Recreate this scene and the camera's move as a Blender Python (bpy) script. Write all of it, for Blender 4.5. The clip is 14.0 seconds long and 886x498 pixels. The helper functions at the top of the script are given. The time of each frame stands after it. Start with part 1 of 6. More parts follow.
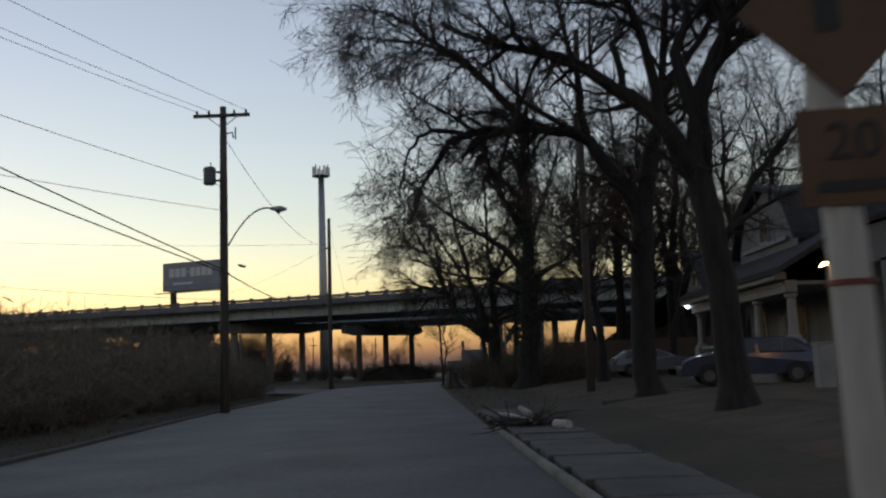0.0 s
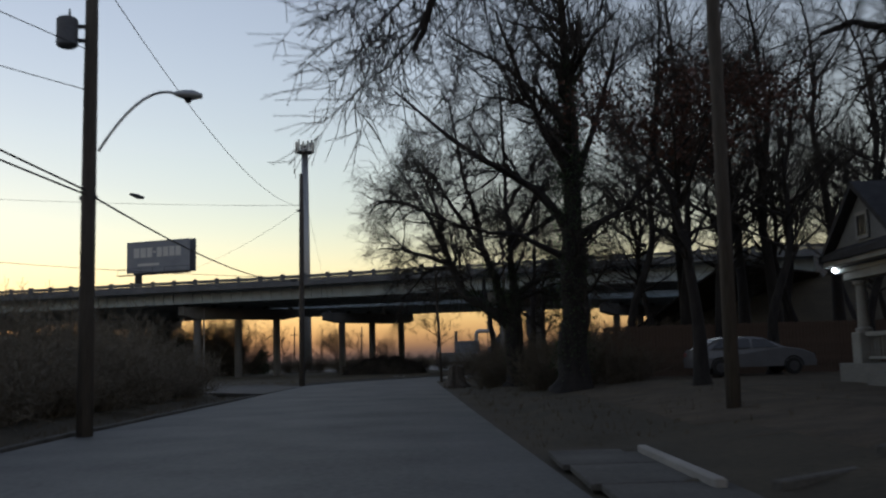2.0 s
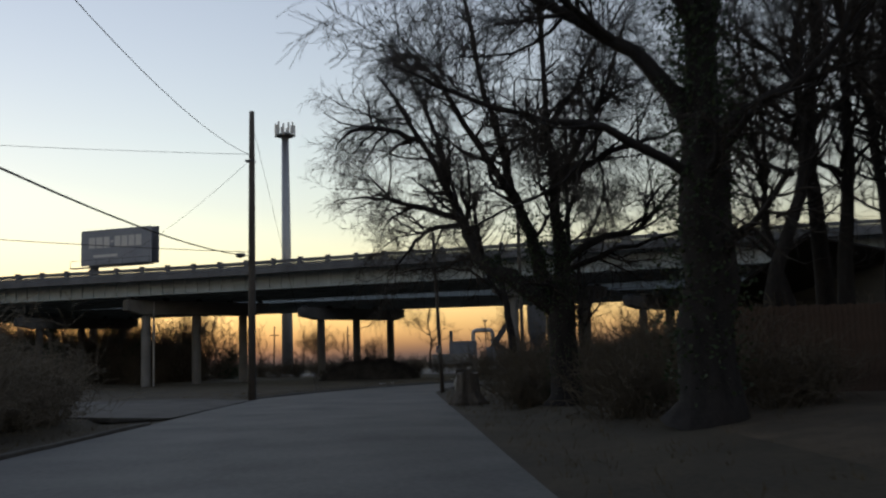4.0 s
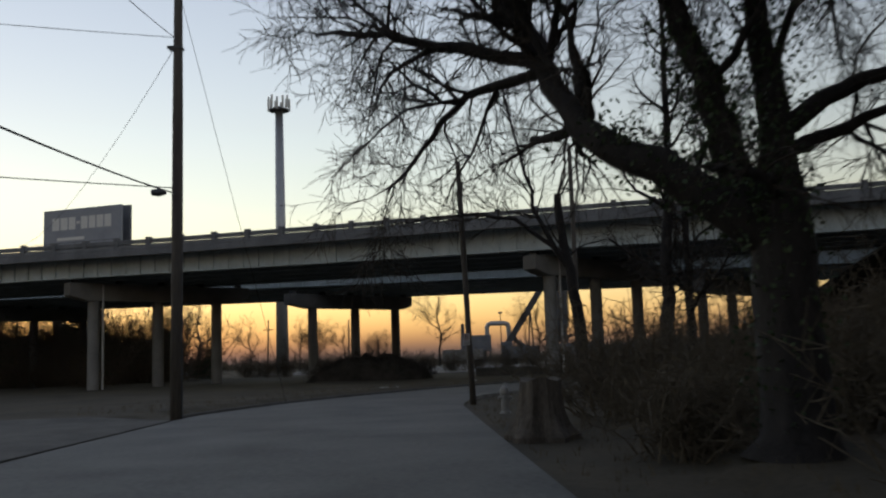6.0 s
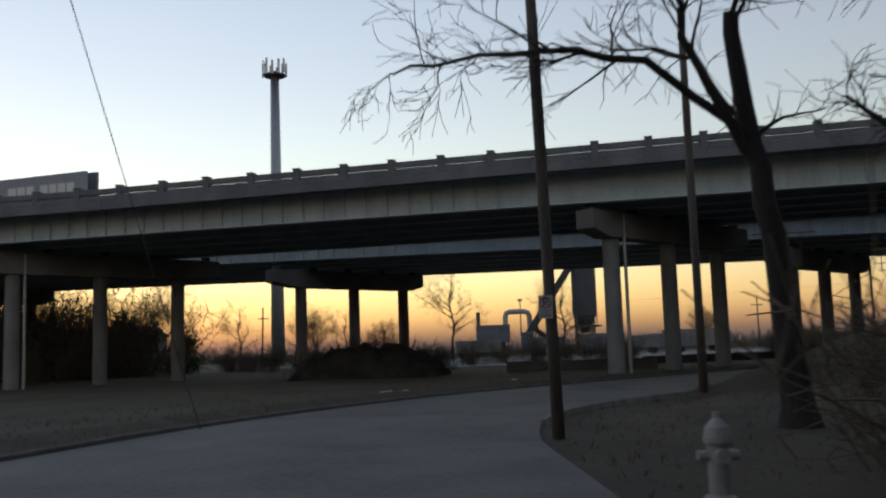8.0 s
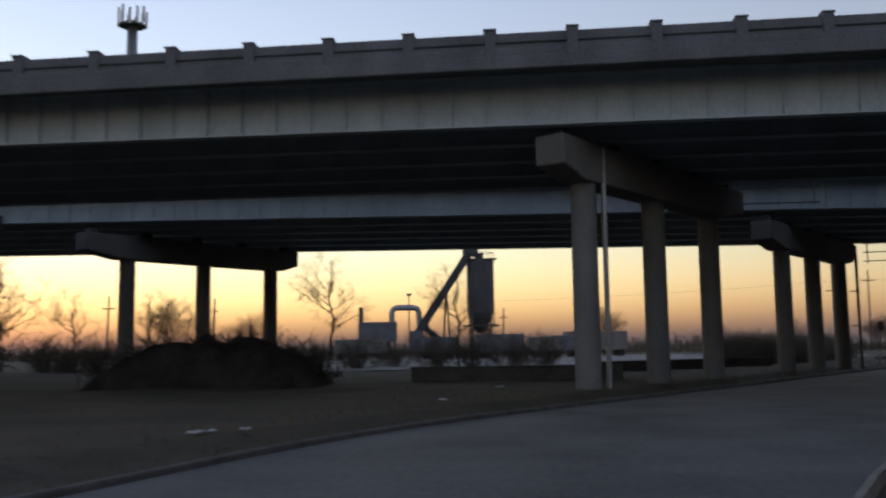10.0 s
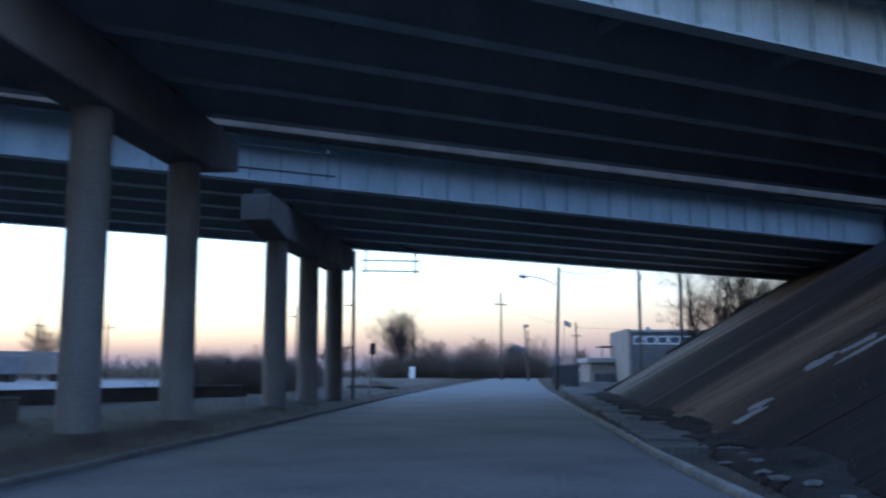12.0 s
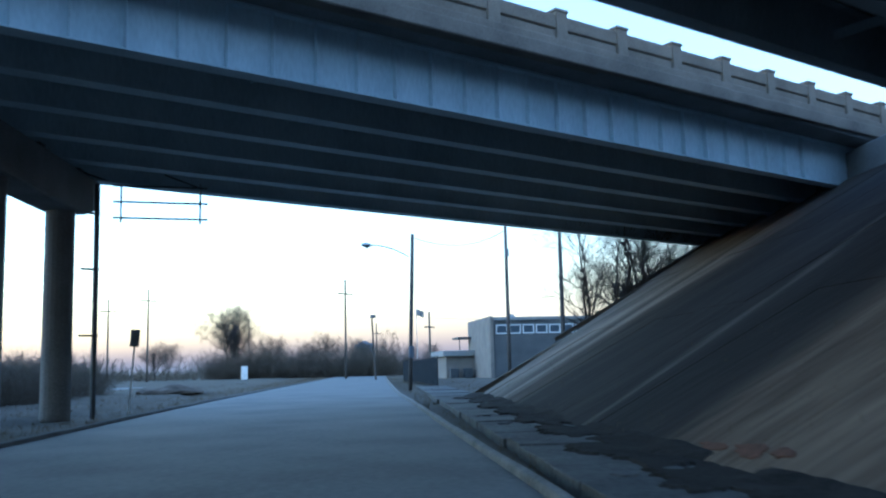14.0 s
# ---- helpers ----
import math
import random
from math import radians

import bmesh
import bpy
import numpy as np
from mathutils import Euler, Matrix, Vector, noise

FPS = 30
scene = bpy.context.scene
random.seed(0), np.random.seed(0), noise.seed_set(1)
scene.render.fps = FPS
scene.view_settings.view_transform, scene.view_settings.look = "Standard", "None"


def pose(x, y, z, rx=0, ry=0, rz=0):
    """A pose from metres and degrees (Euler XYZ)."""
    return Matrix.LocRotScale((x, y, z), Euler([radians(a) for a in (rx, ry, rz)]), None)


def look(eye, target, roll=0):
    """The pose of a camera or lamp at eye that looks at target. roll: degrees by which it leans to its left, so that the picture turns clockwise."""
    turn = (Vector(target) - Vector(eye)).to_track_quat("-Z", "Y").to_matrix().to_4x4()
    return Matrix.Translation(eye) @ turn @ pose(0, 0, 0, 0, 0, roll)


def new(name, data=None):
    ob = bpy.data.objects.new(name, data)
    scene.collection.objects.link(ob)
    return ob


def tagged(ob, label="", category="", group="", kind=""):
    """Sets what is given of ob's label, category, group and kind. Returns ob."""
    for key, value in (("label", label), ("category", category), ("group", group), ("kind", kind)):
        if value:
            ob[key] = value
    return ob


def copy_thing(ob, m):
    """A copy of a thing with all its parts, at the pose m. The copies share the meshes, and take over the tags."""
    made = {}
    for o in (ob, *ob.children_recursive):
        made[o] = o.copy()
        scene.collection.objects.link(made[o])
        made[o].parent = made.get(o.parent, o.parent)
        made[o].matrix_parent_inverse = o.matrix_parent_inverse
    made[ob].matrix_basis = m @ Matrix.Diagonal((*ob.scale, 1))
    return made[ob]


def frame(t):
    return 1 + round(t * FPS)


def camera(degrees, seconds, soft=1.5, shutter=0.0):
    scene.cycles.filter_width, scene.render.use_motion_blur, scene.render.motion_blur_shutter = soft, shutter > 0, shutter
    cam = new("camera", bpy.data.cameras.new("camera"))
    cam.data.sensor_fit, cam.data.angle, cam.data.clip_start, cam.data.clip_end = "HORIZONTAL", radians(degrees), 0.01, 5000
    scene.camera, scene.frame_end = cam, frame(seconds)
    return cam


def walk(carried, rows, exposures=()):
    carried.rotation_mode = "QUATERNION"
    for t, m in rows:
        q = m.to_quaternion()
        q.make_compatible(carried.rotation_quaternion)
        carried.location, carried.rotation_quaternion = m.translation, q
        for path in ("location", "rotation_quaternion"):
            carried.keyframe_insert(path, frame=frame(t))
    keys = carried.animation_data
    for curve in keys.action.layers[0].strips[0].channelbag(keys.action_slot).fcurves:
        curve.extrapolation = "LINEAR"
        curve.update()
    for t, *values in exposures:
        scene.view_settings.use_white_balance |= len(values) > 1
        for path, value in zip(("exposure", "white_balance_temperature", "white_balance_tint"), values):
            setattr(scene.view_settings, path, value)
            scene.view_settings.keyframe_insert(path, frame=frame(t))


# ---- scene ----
cam = camera(51.0, 14.0, soft=2.2, shutter=0.4)
PATH = [
    (0, (1.921, 5.856, 1.481), (1.889, 7.839, 1.734), -2.1),
    (0.5, (1.605, 9.756, 1.490), (1.573, 11.741, 1.738), -1.7),
    (1, (1.350, 13.634, 1.514), (1.320, 15.617, 1.766), -1.6),
    (1.5, (1.095, 17.542, 1.522), (1.075, 19.527, 1.765), -1.6),
    (2, (0.856, 21.632, 1.545), (0.847, 23.618, 1.781), -1.6),
    (2.5, (0.588, 25.649, 1.552), (0.590, 27.635, 1.788), -1.5),
    (5, (-0.156, 47.530, 1.680), (-0.143, 49.515, 1.920), -1.9),
    (5.5, (-0.445, 51.712, 1.680), (-0.438, 53.699, 1.911), -1.8),
    (6, (-0.669, 55.734, 1.640), (-0.670, 57.721, 1.872), -2.0),
    (6.5, (-0.915, 59.756, 1.620), (-0.926, 61.743, 1.842), -1.9),
    (7, (-1.159, 63.915, 1.600), (-1.183, 65.902, 1.828), -2.0),
    (9.3, (-2.062, 83.563, 1.520), (-2.026, 85.550, 1.721), -0.7),
    (9.5, (-2.118, 85.320, 1.520), (-2.034, 87.304, 1.729), -0.9),
    (10, (-1.904, 89.496, 1.500), (-1.666, 91.467, 1.713), -0.8),
    (10.5, (-1.326, 93.353, 1.480), (-0.851, 95.281, 1.692), 0.0),
    (11, (-0.165, 97.122, 1.440), (0.592, 98.957, 1.664), -0.0),
    (11.5, (1.624, 100.642, 1.400), (2.649, 102.341, 1.646), 0.4),
    (12, (3.830, 103.675, 1.360), (5.086, 105.209, 1.621), 0.0),
    (12.5, (6.387, 106.426, 1.340), (7.803, 107.815, 1.592), -0.3),
    (13, (9.151, 109.137, 1.340), (10.632, 110.459, 1.586), -0.9),
    (13.5, (12.090, 111.968, 1.280), (13.578, 113.279, 1.525), -1.4),
    (14, (15.124, 114.858, 1.280), (16.613, 116.167, 1.532), -1.4),
]
EXPOSURES = [(0.0, 3.4, 6200, 8), (2.5, 3.4, 6100, 8), (5.0, 3.65, 6500, 7), (6.3, 3.65, 6500, 7), (7.2, 3.8, 6400, 7), (9.4, 3.7, 6200, 9), (10.0, 3.85, 5900, 12), (10.5, 4.25, 4750, 14), (11.0, 4.65, 4050, 13), (11.6, 5.0, 4100, 11), (12.2, 5.1, 4200, 8), (13.0, 5.3, 4200, 6), (14.0, 5.62, 4000, -4)]
walk(cam, [(t, look(eye, target, roll)) for t, eye, target, roll in PATH], EXPOSURES)

# ---- sky: dawn, the sun a little under the horizon beyond the overpass ----
world = bpy.data.worlds.new("dawn_sky")
scene.world = world
world.use_nodes = True
wn = world.node_tree.nodes
sky = wn.new("ShaderNodeTexSky")
sky.sky_type, sky.sun_disc = "NISHITA", False
sky.sun_elevation, sky.sun_rotation = radians(-1.6), radians(-36)
sky.air_density, sky.dust_density, sky.ozone_density = 1.0, 2.0, 1.0
wn["Background"].inputs["Strength"].default_value = 0.15
soften = wn.new("ShaderNodeHueSaturation")  # thin high haze
soften.inputs["Hue"].default_value, soften.inputs["Saturation"].default_value = 0.52, 0.85
glow = wn.new("ShaderNodeMix")  # the pale even light of the upper air
glow.data_type, glow.blend_type = "RGBA", "ADD"
glow.inputs[0].default_value = 1.0
glow.inputs[7].default_value = (0.03, 0.034, 0.042, 1)
world.node_tree.links.new(sky.outputs[0], soften.inputs["Color"])
world.node_tree.links.new(soften.outputs[0], glow.inputs[6])
# dust low in the air: warmer and brighter towards the horizon, all the way round
spot, height = wn.new("ShaderNodeTexCoord"), wn.new("ShaderNodeSeparateXYZ")
low = wn.new("ShaderNodeMapRange")
low.interpolation_type = "SMOOTHSTEP"
low.inputs["From Min"].default_value, low.inputs["From Max"].default_value = 0.16, -0.02
dust = wn.new("ShaderNodeMix")
dust.data_type, dust.blend_type = "RGBA", "MULTIPLY"
dust.inputs[7].default_value = (1.5, 1.2, 1.0, 1)
world.node_tree.links.new(spot.outputs["Generated"], height.inputs[0])
world.node_tree.links.new(height.outputs["Z"], low.inputs["Value"])
world.node_tree.links.new(low.outputs[0], dust.inputs[0])
world.node_tree.links.new(glow.outputs[2], dust.inputs[6])
world.node_tree.links.new(dust.outputs[2], wn["Background"].inputs["Color"])
scene.view_settings.exposure = 0.0


# ---- materials ----
def material(name, dark, light, rough=0.85, metal=0.0, scale=4.0, fine=40.0, bump=0.25, stretch=(1, 1, 1), spec=0.4, bands=None, skew=0.0):
    """A surface that varies at two scales between two colours, with fine relief."""
    m = bpy.data.materials.new(name)
    m.use_nodes = True
    nt, bs = m.node_tree, m.node_tree.nodes["Principled BSDF"]
    co = nt.nodes.new("ShaderNodeTexCoord")
    mp = nt.nodes.new("ShaderNodeMapping")
    mp.inputs["Scale"].default_value = stretch
    nt.links.new(co.outputs["Object"], mp.inputs["Vector"])
    big, small = nt.nodes.new("ShaderNodeTexNoise"), nt.nodes.new("ShaderNodeTexNoise")
    for n, s, d in ((big, scale, 4.0), (small, fine, 6.0)):
        n.inputs["Scale"].default_value, n.inputs["Detail"].default_value = s, d
        nt.links.new(mp.outputs[0], n.inputs["Vector"])
    mix = nt.nodes.new("ShaderNodeMath")
    mix.operation = "MULTIPLY_ADD"
    mix.inputs[1].default_value = 0.45
    nt.links.new(small.outputs["Fac"], mix.inputs[0])
    half = nt.nodes.new("ShaderNodeMath")
    half.operation = "MULTIPLY"
    half.inputs[1].default_value = 0.55
    nt.links.new(big.outputs["Fac"], half.inputs[0])
    nt.links.new(half.outputs[0], mix.inputs[2])
    ramp = nt.nodes.new("ShaderNodeValToRGB")
    ramp.color_ramp.elements[0].position, ramp.color_ramp.elements[1].position = 0.32, 0.68
    ramp.color_ramp.elements[0].color, ramp.color_ramp.elements[1].color = (*dark, 1), (*light, 1)
    nt.links.new(mix.outputs[0], ramp.inputs[0])
    nt.links.new(ramp.outputs[0], bs.inputs["Base Color"])
    if bands:  # broad stains that run down the slope, by metres along it, darkened for shade
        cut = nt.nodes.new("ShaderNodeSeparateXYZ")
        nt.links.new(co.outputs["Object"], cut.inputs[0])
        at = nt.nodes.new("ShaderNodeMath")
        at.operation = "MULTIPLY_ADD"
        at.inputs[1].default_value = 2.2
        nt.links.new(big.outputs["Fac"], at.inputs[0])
        lean = nt.nodes.new("ShaderNodeMath")  # the bands run a little aslant
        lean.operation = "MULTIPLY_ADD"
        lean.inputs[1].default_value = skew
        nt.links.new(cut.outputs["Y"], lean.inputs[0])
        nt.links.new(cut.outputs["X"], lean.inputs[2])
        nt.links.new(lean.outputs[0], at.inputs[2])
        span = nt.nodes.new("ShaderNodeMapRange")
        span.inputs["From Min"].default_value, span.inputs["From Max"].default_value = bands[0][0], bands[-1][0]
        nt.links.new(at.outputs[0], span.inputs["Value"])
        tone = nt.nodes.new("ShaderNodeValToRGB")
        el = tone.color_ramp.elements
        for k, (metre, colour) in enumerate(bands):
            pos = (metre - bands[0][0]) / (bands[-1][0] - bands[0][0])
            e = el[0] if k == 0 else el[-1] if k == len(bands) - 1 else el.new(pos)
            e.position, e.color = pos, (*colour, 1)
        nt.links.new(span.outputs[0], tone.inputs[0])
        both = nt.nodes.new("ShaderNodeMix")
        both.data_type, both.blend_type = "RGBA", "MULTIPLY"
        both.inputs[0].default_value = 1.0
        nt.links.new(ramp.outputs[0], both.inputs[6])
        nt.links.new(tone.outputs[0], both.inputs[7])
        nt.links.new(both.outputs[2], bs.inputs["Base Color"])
    bs.inputs["Roughness"].default_value, bs.inputs["Metallic"].default_value = rough, metal
    bs.inputs["Specular IOR Level"].default_value = spec
    if bump:
        b = nt.nodes.new("ShaderNodeBump")
        b.inputs["Strength"].default_value, b.inputs["Distance"].default_value = bump, 0.02
        nt.links.new(small.outputs["Fac"], b.inputs["Height"])
        nt.links.new(b.outputs[0], bs.inputs["Normal"])
    return m


def lamp_material(name, colour, strength):
    m = bpy.data.materials.new(name)
    m.use_nodes = True
    bs = m.node_tree.nodes["Principled BSDF"]
    bs.inputs["Emission Color"].default_value, bs.inputs["Emission Strength"].default_value = (*colour, 1), strength
    return m


ASPHALT = material("asphalt", (0.032, 0.034, 0.033), (0.125, 0.126, 0.118), 0.72, scale=0.4, fine=9, bump=0.4, spec=0.45)
CONCRETE = material("concrete", (0.12, 0.118, 0.112), (0.25, 0.245, 0.235), 0.9, scale=0.6, fine=18, bump=0.3)
GREY_CONCRETE = material("soot_grey_concrete", (0.1, 0.106, 0.115), (0.22, 0.228, 0.24), 0.9, scale=0.7, fine=20, bump=0.3, stretch=(1, 1, 0.4))
PALE_CONCRETE = material("pale_concrete", (0.1, 0.086, 0.068), (0.24, 0.205, 0.16), 0.9, scale=0.8, fine=22, bump=0.3)
KERB = material("kerb_concrete", (0.09, 0.086, 0.075), (0.24, 0.228, 0.2), 0.92, scale=1.4, fine=14, bump=0.5)
FRESH_CONCRETE = material("fresh_concrete", (0.22, 0.21, 0.195), (0.38, 0.365, 0.34), 0.9, scale=0.8, fine=22, bump=0.3)
OLD_KERB = material("old_kerb_concrete", (0.04, 0.038, 0.034), (0.11, 0.105, 0.095), 0.92, scale=1.4, fine=14, bump=0.5)
PAVING = material("old_paving", (0.045, 0.043, 0.04), (0.125, 0.12, 0.11), 0.92, scale=0.9, fine=16, bump=0.4)
BARE_CONCRETE = material("bare_concrete", (0.15, 0.145, 0.14), (0.27, 0.262, 0.25), 0.9, scale=0.8, fine=22, bump=0.3)
DAMP_PAVING = material("damp_paving", (0.024, 0.023, 0.022), (0.125, 0.12, 0.108), 0.8, scale=0.7, fine=12, bump=0.5, spec=0.25)
# real streaks, with the shade under the decks put into the dark bands
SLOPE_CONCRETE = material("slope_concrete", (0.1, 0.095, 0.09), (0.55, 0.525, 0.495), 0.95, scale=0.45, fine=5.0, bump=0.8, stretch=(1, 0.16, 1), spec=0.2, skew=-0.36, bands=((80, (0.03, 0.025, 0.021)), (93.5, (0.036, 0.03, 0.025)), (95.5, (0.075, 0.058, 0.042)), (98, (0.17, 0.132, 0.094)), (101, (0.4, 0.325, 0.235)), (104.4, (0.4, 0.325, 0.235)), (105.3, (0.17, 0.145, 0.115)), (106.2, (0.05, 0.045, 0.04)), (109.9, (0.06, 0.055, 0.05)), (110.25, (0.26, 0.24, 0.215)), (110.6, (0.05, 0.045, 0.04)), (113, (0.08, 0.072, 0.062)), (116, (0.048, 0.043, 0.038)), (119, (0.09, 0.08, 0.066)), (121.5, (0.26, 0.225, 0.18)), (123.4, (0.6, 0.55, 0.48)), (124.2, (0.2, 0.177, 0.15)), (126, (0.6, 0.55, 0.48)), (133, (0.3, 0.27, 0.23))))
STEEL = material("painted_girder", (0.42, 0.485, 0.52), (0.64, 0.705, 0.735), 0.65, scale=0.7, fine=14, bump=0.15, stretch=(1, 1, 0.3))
DARK_STEEL = material("dark_steel", (0.05, 0.055, 0.06), (0.1, 0.105, 0.11), 0.55, metal=0.3, scale=3, fine=40, bump=0.1)
GALVANISED = material("galvanised", (0.3, 0.31, 0.32), (0.45, 0.46, 0.47), 0.45, metal=0.7, scale=3, fine=40, bump=0.05)
BARK = material("bark", (0.012, 0.011, 0.011), (0.04, 0.036, 0.034), 0.95, scale=5, fine=30, bump=1.0, stretch=(1, 1, 0.25))
TWIG = material("twig", (0.025, 0.021, 0.018), (0.065, 0.055, 0.046), 0.95, scale=8, fine=30, bump=0)
IVY = material("ivy", (0.015, 0.03, 0.012), (0.05, 0.08, 0.03), 0.6, scale=6, fine=30, bump=0.2)
POLE_WOOD = material("pole_wood", (0.05, 0.044, 0.038), (0.13, 0.115, 0.1), 0.9, scale=4, fine=30, bump=0.6, stretch=(1, 1, 0.08))
BOARD = material("fence_board", (0.05, 0.034, 0.024), (0.14, 0.095, 0.07), 0.9, scale=3, fine=25, bump=0.4, stretch=(1, 1, 0.15))
PALE_WOOD = material("weathered_post", (0.3, 0.29, 0.26), (0.5, 0.48, 0.44), 0.9, scale=4, fine=30, bump=0.5, stretch=(1, 1, 0.1))
DRY_GRASS = material("dry_grass", (0.022, 0.019, 0.012), (0.072, 0.058, 0.035), 0.95, scale=0.35, fine=9, bump=0.8)
BLADE = material("grass_blade", (0.05, 0.042, 0.02), (0.15, 0.115, 0.065), 0.95, scale=2, fine=20, bump=0)
SOIL = material("leaf_litter", (0.03, 0.025, 0.017), (0.105, 0.08, 0.052), 0.95, scale=1.2, fine=14, bump=0.9)
DARK_EARTH = material("dark_earth", (0.012, 0.011, 0.01), (0.052, 0.046, 0.038), 1.0, scale=1.2, fine=14, bump=0.9, spec=0.08)
BRUSH = material("brush", (0.06, 0.05, 0.036), (0.15, 0.125, 0.09), 0.95, scale=3, fine=20, bump=0)
# lighter copy of the brush: haze over the west hedge put into its colour
HEDGE = material("pale_brush", (0.11, 0.095, 0.07), (0.27, 0.235, 0.18), 0.95, scale=3, fine=20, bump=0)
WIRE = material("wire", (0.02, 0.02, 0.02), (0.05, 0.05, 0.05), 0.7, bump=0)
WHITE_PAINT = material("white_paint", (0.62, 0.62, 0.6), (0.8, 0.8, 0.78), 0.6, scale=2, fine=20, bump=0.1)
SIDING = material("siding", (0.13, 0.135, 0.14), (0.21, 0.215, 0.22), 0.8, scale=1.5, fine=12, bump=0.15)
SHINGLE = material("shingle", (0.02, 0.021, 0.024), (0.055, 0.055, 0.06), 0.92, scale=3, fine=25, bump=0.5)
DARK_PANE = material("dark_pane", (0.012, 0.014, 0.016), (0.03, 0.032, 0.035), 0.22, scale=2, fine=6, bump=0, spec=0.6)
CAR_WHITE = material("grey_car_paint", (0.12, 0.125, 0.13), (0.17, 0.17, 0.18), 0.25, scale=1, fine=20, bump=0, spec=0.6)
CAR_BLUE = material("blue_car_paint", (0.02, 0.03, 0.06), (0.035, 0.05, 0.09), 0.22, scale=1, fine=20, bump=0, spec=0.6)
RIM_GREY = material("rim_grey", (0.08, 0.08, 0.085), (0.14, 0.14, 0.145), 0.4, metal=0.5, bump=0)
TYRE = material("tyre", (0.015, 0.015, 0.015), (0.04, 0.04, 0.04), 0.9, bump=0.1)
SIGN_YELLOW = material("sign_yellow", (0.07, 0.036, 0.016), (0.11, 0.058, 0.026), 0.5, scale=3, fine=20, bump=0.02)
SIGN_WHITE = material("sign_white", (0.6, 0.6, 0.58), (0.75, 0.75, 0.73), 0.5, scale=3, fine=20, bump=0.02)
HYDRANT = material("hydrant_paint", (0.2, 0.2, 0.2), (0.32, 0.32, 0.31), 0.55, scale=6, fine=30, bump=0.1)
TRIM = material("weathered_trim", (0.2, 0.2, 0.195), (0.32, 0.32, 0.305), 0.75, scale=2, fine=20, bump=0.1)
BILL = material("billboard_face", (0.24, 0.26, 0.3), (0.34, 0.36, 0.4), 0.6, scale=0.5, fine=8, bump=0.02)
STUMP = material("weathered_stump", (0.045, 0.04, 0.035), (0.15, 0.13, 0.11), 0.95, scale=3, fine=24, bump=0.9, stretch=(1, 1, 0.2))
RUSSET = material("russet_leaf", (0.05, 0.022, 0.015), (0.12, 0.055, 0.035), 0.8, scale=5, fine=20, bump=0)
# the girder paint again, darker: shade under the deck put into the colour
SHADED_STEEL = material("old_girder_paint", (0.3, 0.35, 0.38), (0.48, 0.54, 0.58), 0.65, scale=0.7, fine=14, bump=0.15, stretch=(1, 1, 0.3))
SILO_PAINT = material("silo_paint", (0.05, 0.055, 0.062), (0.1, 0.105, 0.115), 0.7, scale=0.6, fine=8, bump=0.1, stretch=(1, 1, 0.3))
SIGN_GREY = material("grimy_sign", (0.26, 0.26, 0.26), (0.42, 0.42, 0.41), 0.5, scale=3, fine=20, bump=0.02)
SIGN_BLACK = material("sign_black", (0.015, 0.015, 0.015), (0.03, 0.03, 0.03), 0.6, bump=0)
FENCE_MESH = material("dark_screen", (0.018, 0.02, 0.022), (0.05, 0.053, 0.057), 1.0, scale=2, fine=20, bump=0.2, spec=0.0)
SIGN_RED = material("sign_red", (0.13, 0.025, 0.025), (0.2, 0.045, 0.04), 0.6, bump=0)
PANEL_GREY = material("panel_grey", (0.1, 0.11, 0.13), (0.18, 0.19, 0.21), 0.7, scale=1, fine=12, bump=0.05)
BRICK_WALL = material("tan_masonry", (0.15, 0.135, 0.115), (0.24, 0.215, 0.18), 0.9, scale=1, fine=14, bump=0.2)
WALL_GREY = material("grey_stucco", (0.075, 0.075, 0.074), (0.13, 0.129, 0.126), 0.9, scale=0.6, fine=10, bump=0.2)
SKY_PANE = material("bright_pane", (0.06, 0.07, 0.085), (0.1, 0.115, 0.135), 0.06, scale=2, fine=6, bump=0, spec=0.9)
ORANGE_PAINT = material("spray_paint", (0.07, 0.045, 0.032), (0.17, 0.09, 0.055), 0.9, scale=5, fine=16, bump=0.3, spec=0.15)


# ---- mesh helpers ----
def link(name, bm, mat, parent=None, label="", smooth=False):
    me = bpy.data.meshes.new(name)
    bm.to_mesh(me)
    bm.free()
    me.materials.append(mat)
    if smooth:
        me.shade_smooth()
    ob = new(name, me)
    ob.parent = parent
    return tagged(ob, label)


def part(name, bm, mat, parent, label="", smooth=False):
    return link(name, bm, mat, parent, label, smooth)


def shared(name, me, parent, m):
    """An object of its own on a mesh that alike pieces share."""
    ob = new(name, me)
    ob.parent = parent
    ob.matrix_basis = m
    return ob


def mesh_of(name, bm, mat):
    me = bpy.data.meshes.new(name)
    bm.to_mesh(me)
    bm.free()
    me.materials.append(mat)
    return me


def thing(name, label, category, m=None, group="", kind=""):
    ob = new(name)
    if m is not None:
        ob.matrix_basis = m
    return tagged(ob, label, category, group, kind)


def box(bm, x0, x1, y0, y1, z0, z1, bevel=0.0, m=None):
    made = bmesh.ops.create_cube(bm, size=1.0)["verts"]
    for v in made:
        v.co = Vector(((x0 + x1) / 2 + v.co.x * (x1 - x0), (y0 + y1) / 2 + v.co.y * (y1 - y0), (z0 + z1) / 2 + v.co.z * (z1 - z0)))
    if bevel:
        edges = list({e for v in made for e in v.link_edges})
        made = bmesh.ops.bevel(bm, geom=edges, offset=bevel, segments=1, affect="EDGES")["verts"]
    if m is not None:
        bmesh.ops.transform(bm, matrix=m, verts=list({v for v in made}))
    return bm


def boxes(*dims, bevel=0.0):
    bm = bmesh.new()
    for d in dims:
        box(bm, *d, bevel=bevel)
    return bm


